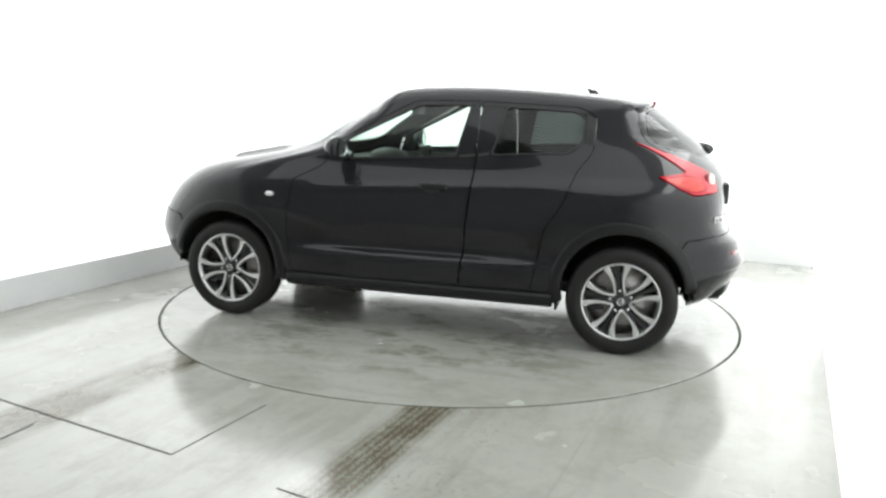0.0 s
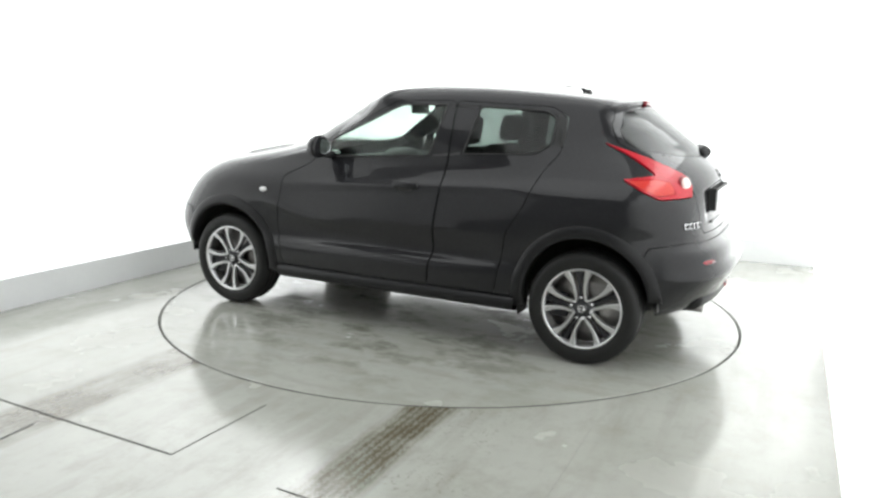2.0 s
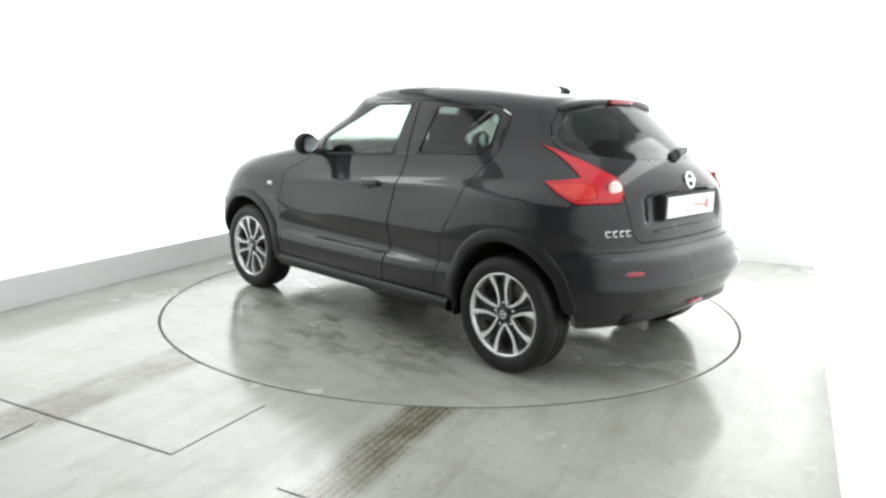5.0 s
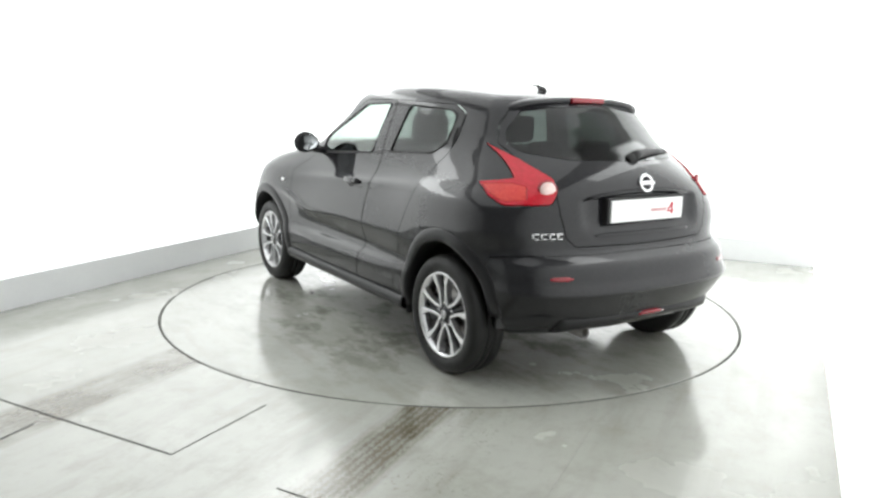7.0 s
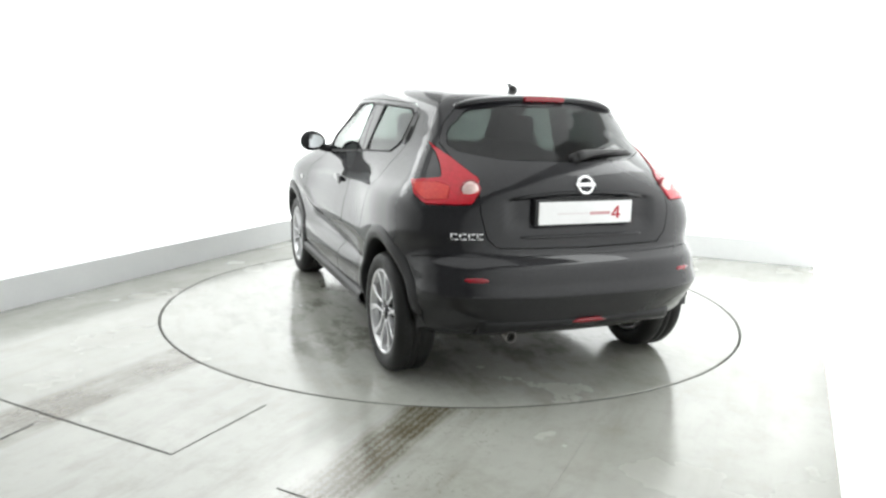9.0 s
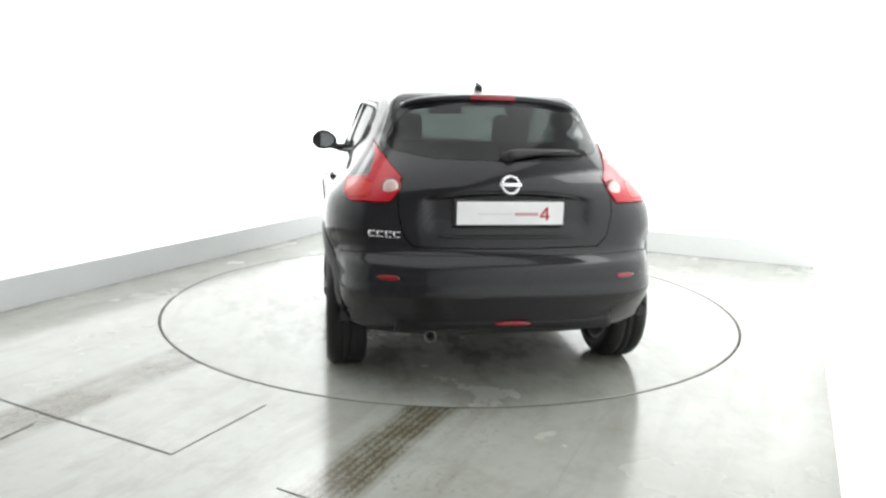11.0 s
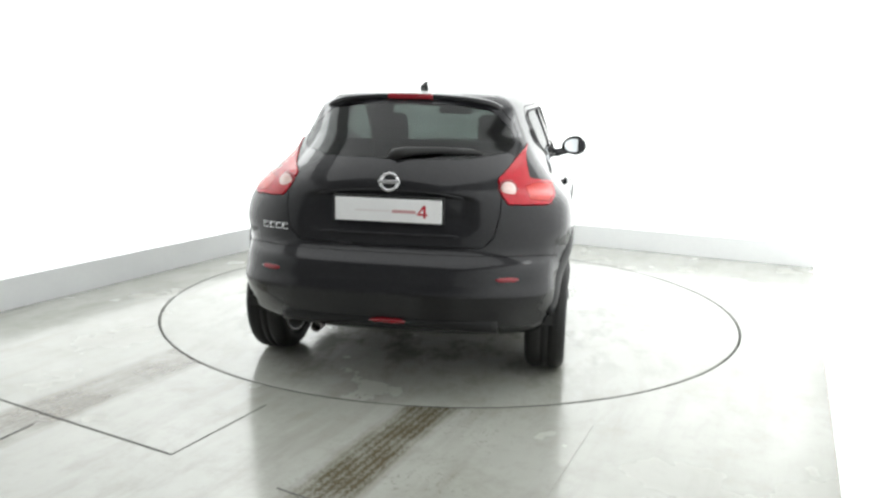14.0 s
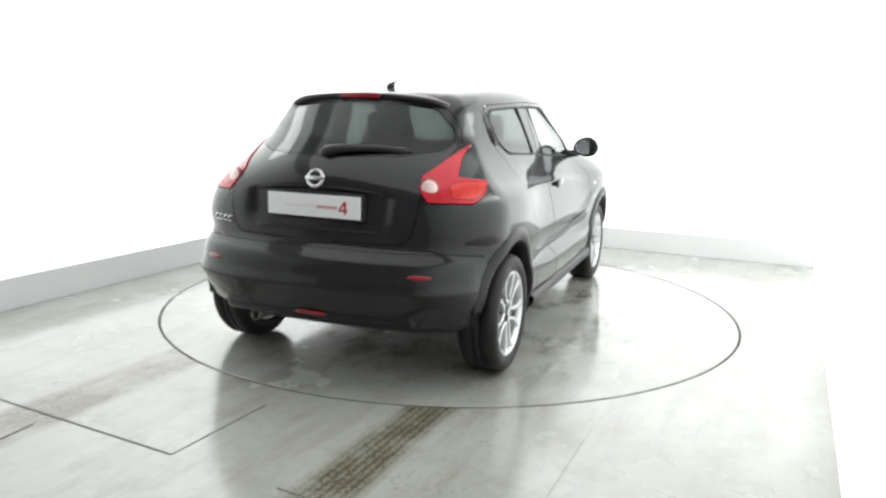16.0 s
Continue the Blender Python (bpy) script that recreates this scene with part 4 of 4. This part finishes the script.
    # the red figure: an upright, a bar and a slanting stroke
    for ya, za, yb, zb, w in ((-0.178, 0.876, -0.178, 0.937, 0.011), (-0.143, 0.893, -0.192, 0.893, 0.009), (-0.146, 0.893, -0.176, 0.934, 0.009)):
        bm = bmesh.new()
        d = math.hypot(yb - ya, zb - za)
        box(bm, (-0.0009, 0, -w / 2), (0.0009, d, w / 2), m=Matrix.Translation((-1.8588, ya, za)) @ Matrix.Rotation(math.atan2(zb - za, yb - ya), 4, "X"))
        part("print_stroke", bm, PLATE_RED, plate, smooth=False)
    bm = bmesh.new()
    box(bm, (-1.849, -0.268, 0.846), (-1.80, 0.275, 0.975), 0.004)
    part("plate_holder", bm, TRIM, tailgate, smooth=False)
    tail_strip("plate_brow", 0.36, -0.36, lambda y: 0.998 - 0.22 * y * y, 0.011, 0.013, PAINT, tailgate, steps=30)
    tail_strip("gate_crease", 0.34, -0.34, lambda y: 0.792, 0.008, 0.010, PAINT, tailgate, steps=30)
    # plain ring emblem with a bar
    bm = bmesh.new()
    lathe(bm, [(0.034, 0.0), (0.036, 0.006), (0.046, 0.006), (0.048, 0.0)], 36)
    box(bm, (-0.053, 0.0, -0.009), (0.053, 0.008, 0.009), 0.002)
    ob = part("emblem", fixed(bm), CHROME, tailgate, "chrome ring emblem with a bar")
    p = on_tail(0.0, 1.040, 0.004)
    ob.matrix_basis = Matrix.Translation(p) @ Vector((-1, 0, 0.28)).to_track_quat("Y", "Z").to_matrix().to_4x4()
    # plain chrome bars in place of the model name
    for y in (0.652, 0.614, 0.575, 0.537):
        bm = bmesh.new()
        for dz in (-0.0125, 0.0125):
            tube(bm, [on_tail(y + 0.015, 0.797 + dz, 0.004), on_tail(y - 0.015, 0.797 + dz, 0.004)], 0.0036, 6)
        tube(bm, [on_tail(y + 0.012, 0.785, 0.004), on_tail(y + 0.012, 0.809, 0.004)], 0.0045, 6)
        part("badge_bar", fixed(bm), CHROME, car, "small chrome badge bar")
    # rear wiper
    bm = bmesh.new()
    path = [on_tail(y, z, 0.020) for y, z in ((0.0, 1.165), (-0.05, 1.178), (-0.14, 1.186), (-0.26, 1.190), (-0.38, 1.188))]
    tube(bm, path, [0.030, 0.026, 0.019, 0.013, 0.008], 8)
    wiper = part("rear_wiper", fixed(bm), TRIM, tailgate, "black rear wiper")
    bm = bmesh.new()
    tube(bm, [on_tail(y, z, 0.008) for y, z in ((0.03, 1.172), (-0.1, 1.176), (-0.25, 1.178), (-0.41, 1.176))], 0.007, 6)
    part("wiper_blade", fixed(bm), SEAL, wiper)
    bm = bmesh.new()
    bmesh.ops.create_uvsphere(bm, u_segments=16, v_segments=10, radius=1, matrix=Matrix.Translation(on_tail(0.0, 1.16, 0.006)) @ Matrix.Diagonal((0.022, 0.035, 0.028, 1)))
    part("wiper_cap", bm, TRIM, wiper)
    # antenna
    bm = bmesh.new()
    tube(bm, [(-0.99, 0, 1.497), (-0.985, 0, 1.512), (-0.96, 0, 1.520)], [0.030, 0.022, 0.012], 12)
    tube(bm, [(-0.968, 0, 1.512), (-0.945, 0, 1.534)], [0.014, 0.011], 8)
    base = part("antenna_base", fixed(bm), TRIM, car, "black roof antenna stub")
    bm = bmesh.new()
    tube(bm, [(-0.95, 0, 1.530), (-0.79, 0, 1.556)], [0.0055, 0.004], 6)
    part("antenna_mast", fixed(bm), STEEL, base, "thin grey antenna mast")
    # exhaust
    bm = bmesh.new()
    lathe(bm, [(0.024, 0.06), (0.024, -0.002), (0.0265, -0.004), (0.029, -0.002), (0.029, 0.20), (0.0265, 0.2)], 24)
    ob = part("exhaust_pipe", fixed(bm), STEEL, car, "bright steel exhaust tip")
    ob.matrix_basis = Matrix.Translation((-1.835, 0.37, 0.300)) @ Matrix.Rotation(radians(-90), 4, "Z")
    bm = bmesh.new()
    lathe(bm, [(0.0005, 0.05), (0.024, 0.05)], 20)
    part("pipe_throat", fixed(bm), SEAL, ob)
    # underbody
    bm = bmesh.new()
    box(bm, (-1.60, -0.54, 0.265), (1.80, 0.54, 0.38), 0.05, 3)
    box(bm, (-0.85, -0.80, 0.26), (0.85, 0.80, 0.34), 0.03, 2)
    part("underbody", bm, TRIM, car, "black underbody pan")
    bm = bmesh.new()
    tube(bm, [(-1.265, 0.75, 0.318), (-1.265, -0.75, 0.318)], 0.04, 12)
    part("axle", fixed(bm), TRIM, car)
    # roof spoiler above the rear window
    bm = bmesh.new()
    rows = []
    for i in range(41):
        y = 0.475 - 0.95 * i / 40
        e = abs(y) / 0.50
        top = 1.468 - 0.035 * e ** 2 - 0.035 * e ** 8
        back = -1.375 + 0.05 * e ** 2 + 0.05 * e ** 8
        rows.append([bm.verts.new(q) for q in ((back + 0.20, y, top + 0.004), (back + 0.10, y, top + 0.003), (back + 0.015, y, top - 0.004), (back, y, top - 0.014), (back + 0.012, y, top - 0.036), (back + 0.05, y, top - 0.046), (back + 0.20, y, top - 0.04))])
    for p, q in zip(rows, rows[1:]):
        for k in range(7):
            bm.faces.new((p[k], p[(k + 1) % 7], q[(k + 1) % 7], q[k]))
    bm.faces.new(rows[0])
    bm.faces.new(rows[-1][::-1])
    part("roof_spoiler", fixed(bm), PAINT, tailgate, "glossy black roof spoiler")
    # lower skirt of the rear bumper
    bm = bmesh.new()
    rows = []
    for i in range(37):
        y = 0.54 - 1.08 * i / 36
        x = tail_x(y, 0.40)
        low = 0.322 + 0.022 * (1 - (y / 0.54) ** 2)
        rows.append([bm.verts.new(q) for q in ((x + 0.004, y, 0.40), (x - 0.004, y, 0.385), (x + 0.004, y, low + 0.02), (x + 0.03, y, low), (x + 0.12, y, low - 0.02), (x + 0.12, y, 0.40))])
    for p, q in zip(rows, rows[1:]):
        for k in range(6):
            bm.faces.new((p[k], p[(k + 1) % 6], q[(k + 1) % 6], q[k]))
    bm.faces.new(rows[0])
    bm.faces.new(rows[-1][::-1])
    part("bumper_skirt", fixed(bm), CLADDING, car, "satin black lower bumper skirt")


build_details()


# ---- cabin ----
def seat(y, x, wide, rest):
    bm = bmesh.new()
    box(bm, (x - 0.05, y - wide / 2, 0.50), (x + 0.45, y + wide / 2, 0.64), 0.05, 3)
    s = part("seat", bm, FABRIC, car, "dark fabric seat")
    bm = bmesh.new()
    box(bm, (-0.06, -wide / 2, 0.0), (0.06, wide / 2, 0.60), 0.05, 3, Matrix.Translation((x - 0.02, y, 0.56)) @ Matrix.Rotation(radians(-14), 4, "Y"))
    part("backrest", bm, FABRIC, s)
    if rest:
        bm = bmesh.new()
        box(bm, (-0.05, -0.125, 0.0), (0.05, 0.125, 0.19), 0.045, 3, Matrix.Translation((x - 0.19, y, 1.165)) @ Matrix.Rotation(radians(-10), 4, "Y"))
        part("headrest", bm, FABRIC, s)
        for d in (-0.05, 0.05):
            bm = bmesh.new()
            tube(bm, [(x - 0.165, y + d, 1.08), (x - 0.185, y + d, 1.19)], 0.006, 6)
            part("headrest_post", bm, CHROME, s)


def build_cabin():
    for y in (0.36, -0.36):
        seat(y, -0.12, 0.50, True)
    for y in (0.40, 0.0, -0.40):
        bm = bmesh.new()
        box(bm, (-0.035, -0.12, 0.0), (0.035, 0.12, 0.12), 0.03, 3, Matrix.Translation((-1.04, y, 1.09)))
        part("rear_headrest", bm, FABRIC, car)
    bm = bmesh.new()
    box(bm, (-0.80, -0.60, 0.46), (-0.36, 0.60, 0.62), 0.05, 3)
    box(bm, (-0.06, -0.60, 0.0), (0.06, 0.60, 0.56), 0.05, 3, Matrix.Translation((-0.86, 0, 0.54)) @ Matrix.Rotation(radians(-16), 4, "Y"))
    part("rear_bench", bm, FABRIC, car, "dark fabric rear bench")
    bm = bmesh.new()
    box(bm, (-1.55, -0.50, 0.98), (-1.00, 0.50, 1.00), 0.008)
    part("parcel_shelf", bm, DASH, car)
    bm = bmesh.new()
    box(bm, (0.50, -0.68, 0.62), (0.95, 0.68, 1.02), 0.09, 4)
    bmesh.ops.create_uvsphere(bm, u_segments=20, v_segments=10, radius=1, matrix=Matrix.Translation((0.58, -0.36, 1.02)) @ Matrix.Diagonal((0.14, 0.20, 0.06, 1)))
    part("dashboard", bm, DASH, car, "dark plastic dashboard")
    bm = bmesh.new()
    rim = [Vector((0, 0.185 * math.cos(a), 0.185 * math.sin(a))) for a in np.linspace(0, 2 * math.pi, 29)]
    m = Matrix.Translation((0.34, -0.36, 0.93)) @ Matrix.Rotation(radians(-24), 4, "Y")
    tube(bm, [m @ p for p in rim], 0.015, 8)
    for a in (90, 210, 330):
        tube(bm, [m @ Vector((0.02, 0, 0)), m @ Vector((0, 0.18 * math.cos(radians(a)), 0.18 * math.sin(radians(a))))], 0.016, 6)
    tube(bm, [m @ Vector((0, 0, 0)), m @ Vector((0.3, 0, -0.02))], 0.05, 10)
    part("steering_wheel", fixed(bm), DASH, car, "dark steering wheel")
    bm = bmesh.new()
    box(bm, (0.22, -0.12, 1.345), (0.245, 0.12, 1.405), 0.010, 2)
    tube(bm, [(0.245, 0, 1.39), (0.30, 0, 1.43)], 0.012, 6)
    part("rear_view_mirror", bm, TRIM, car)
    bm = bmesh.new()
    box(bm, (-1.2, -0.68, 0.34), (0.9, 0.68, 0.38), 0.01)
    part("cabin_floor", bm, DASH, car)
    for sg in (1, -1):
        for x0, x1, own in ((-0.28, 0.72, doors["f", "left" if sg > 0 else "right"]), (-0.85, -0.34, doors["r", "left" if sg > 0 else "right"])):
            bm = bmesh.new()
            box(bm, (x0, sg * 0.66 - 0.02, 0.42), (x1, sg * 0.66 + 0.02, 1.04), 0.018, 2)
            part("door_card", bm, DASH, own)


build_cabin()


# ---- turning ----
def heading(t):
    return 165.443 - 5.79541 * t - 0.02269 * t * t + 0.00054 * t ** 3


def car_pose(t):
    a = heading(t)
    c, s = math.cos(radians(a)), math.sin(radians(a))
    ox, oy = 0.0207, 0.0274
    return pose(c * ox - s * oy, s * ox + c * oy, 0.0, 0, 0, a)


def motions():
    times = [0.5 * i for i in range(33)]
    walk(turntable, [(t, pose(0, 0, 0, 0, 0, heading(t))) for t in times])
    walk(car, [(t, car_pose(t)) for t in times])


motions()
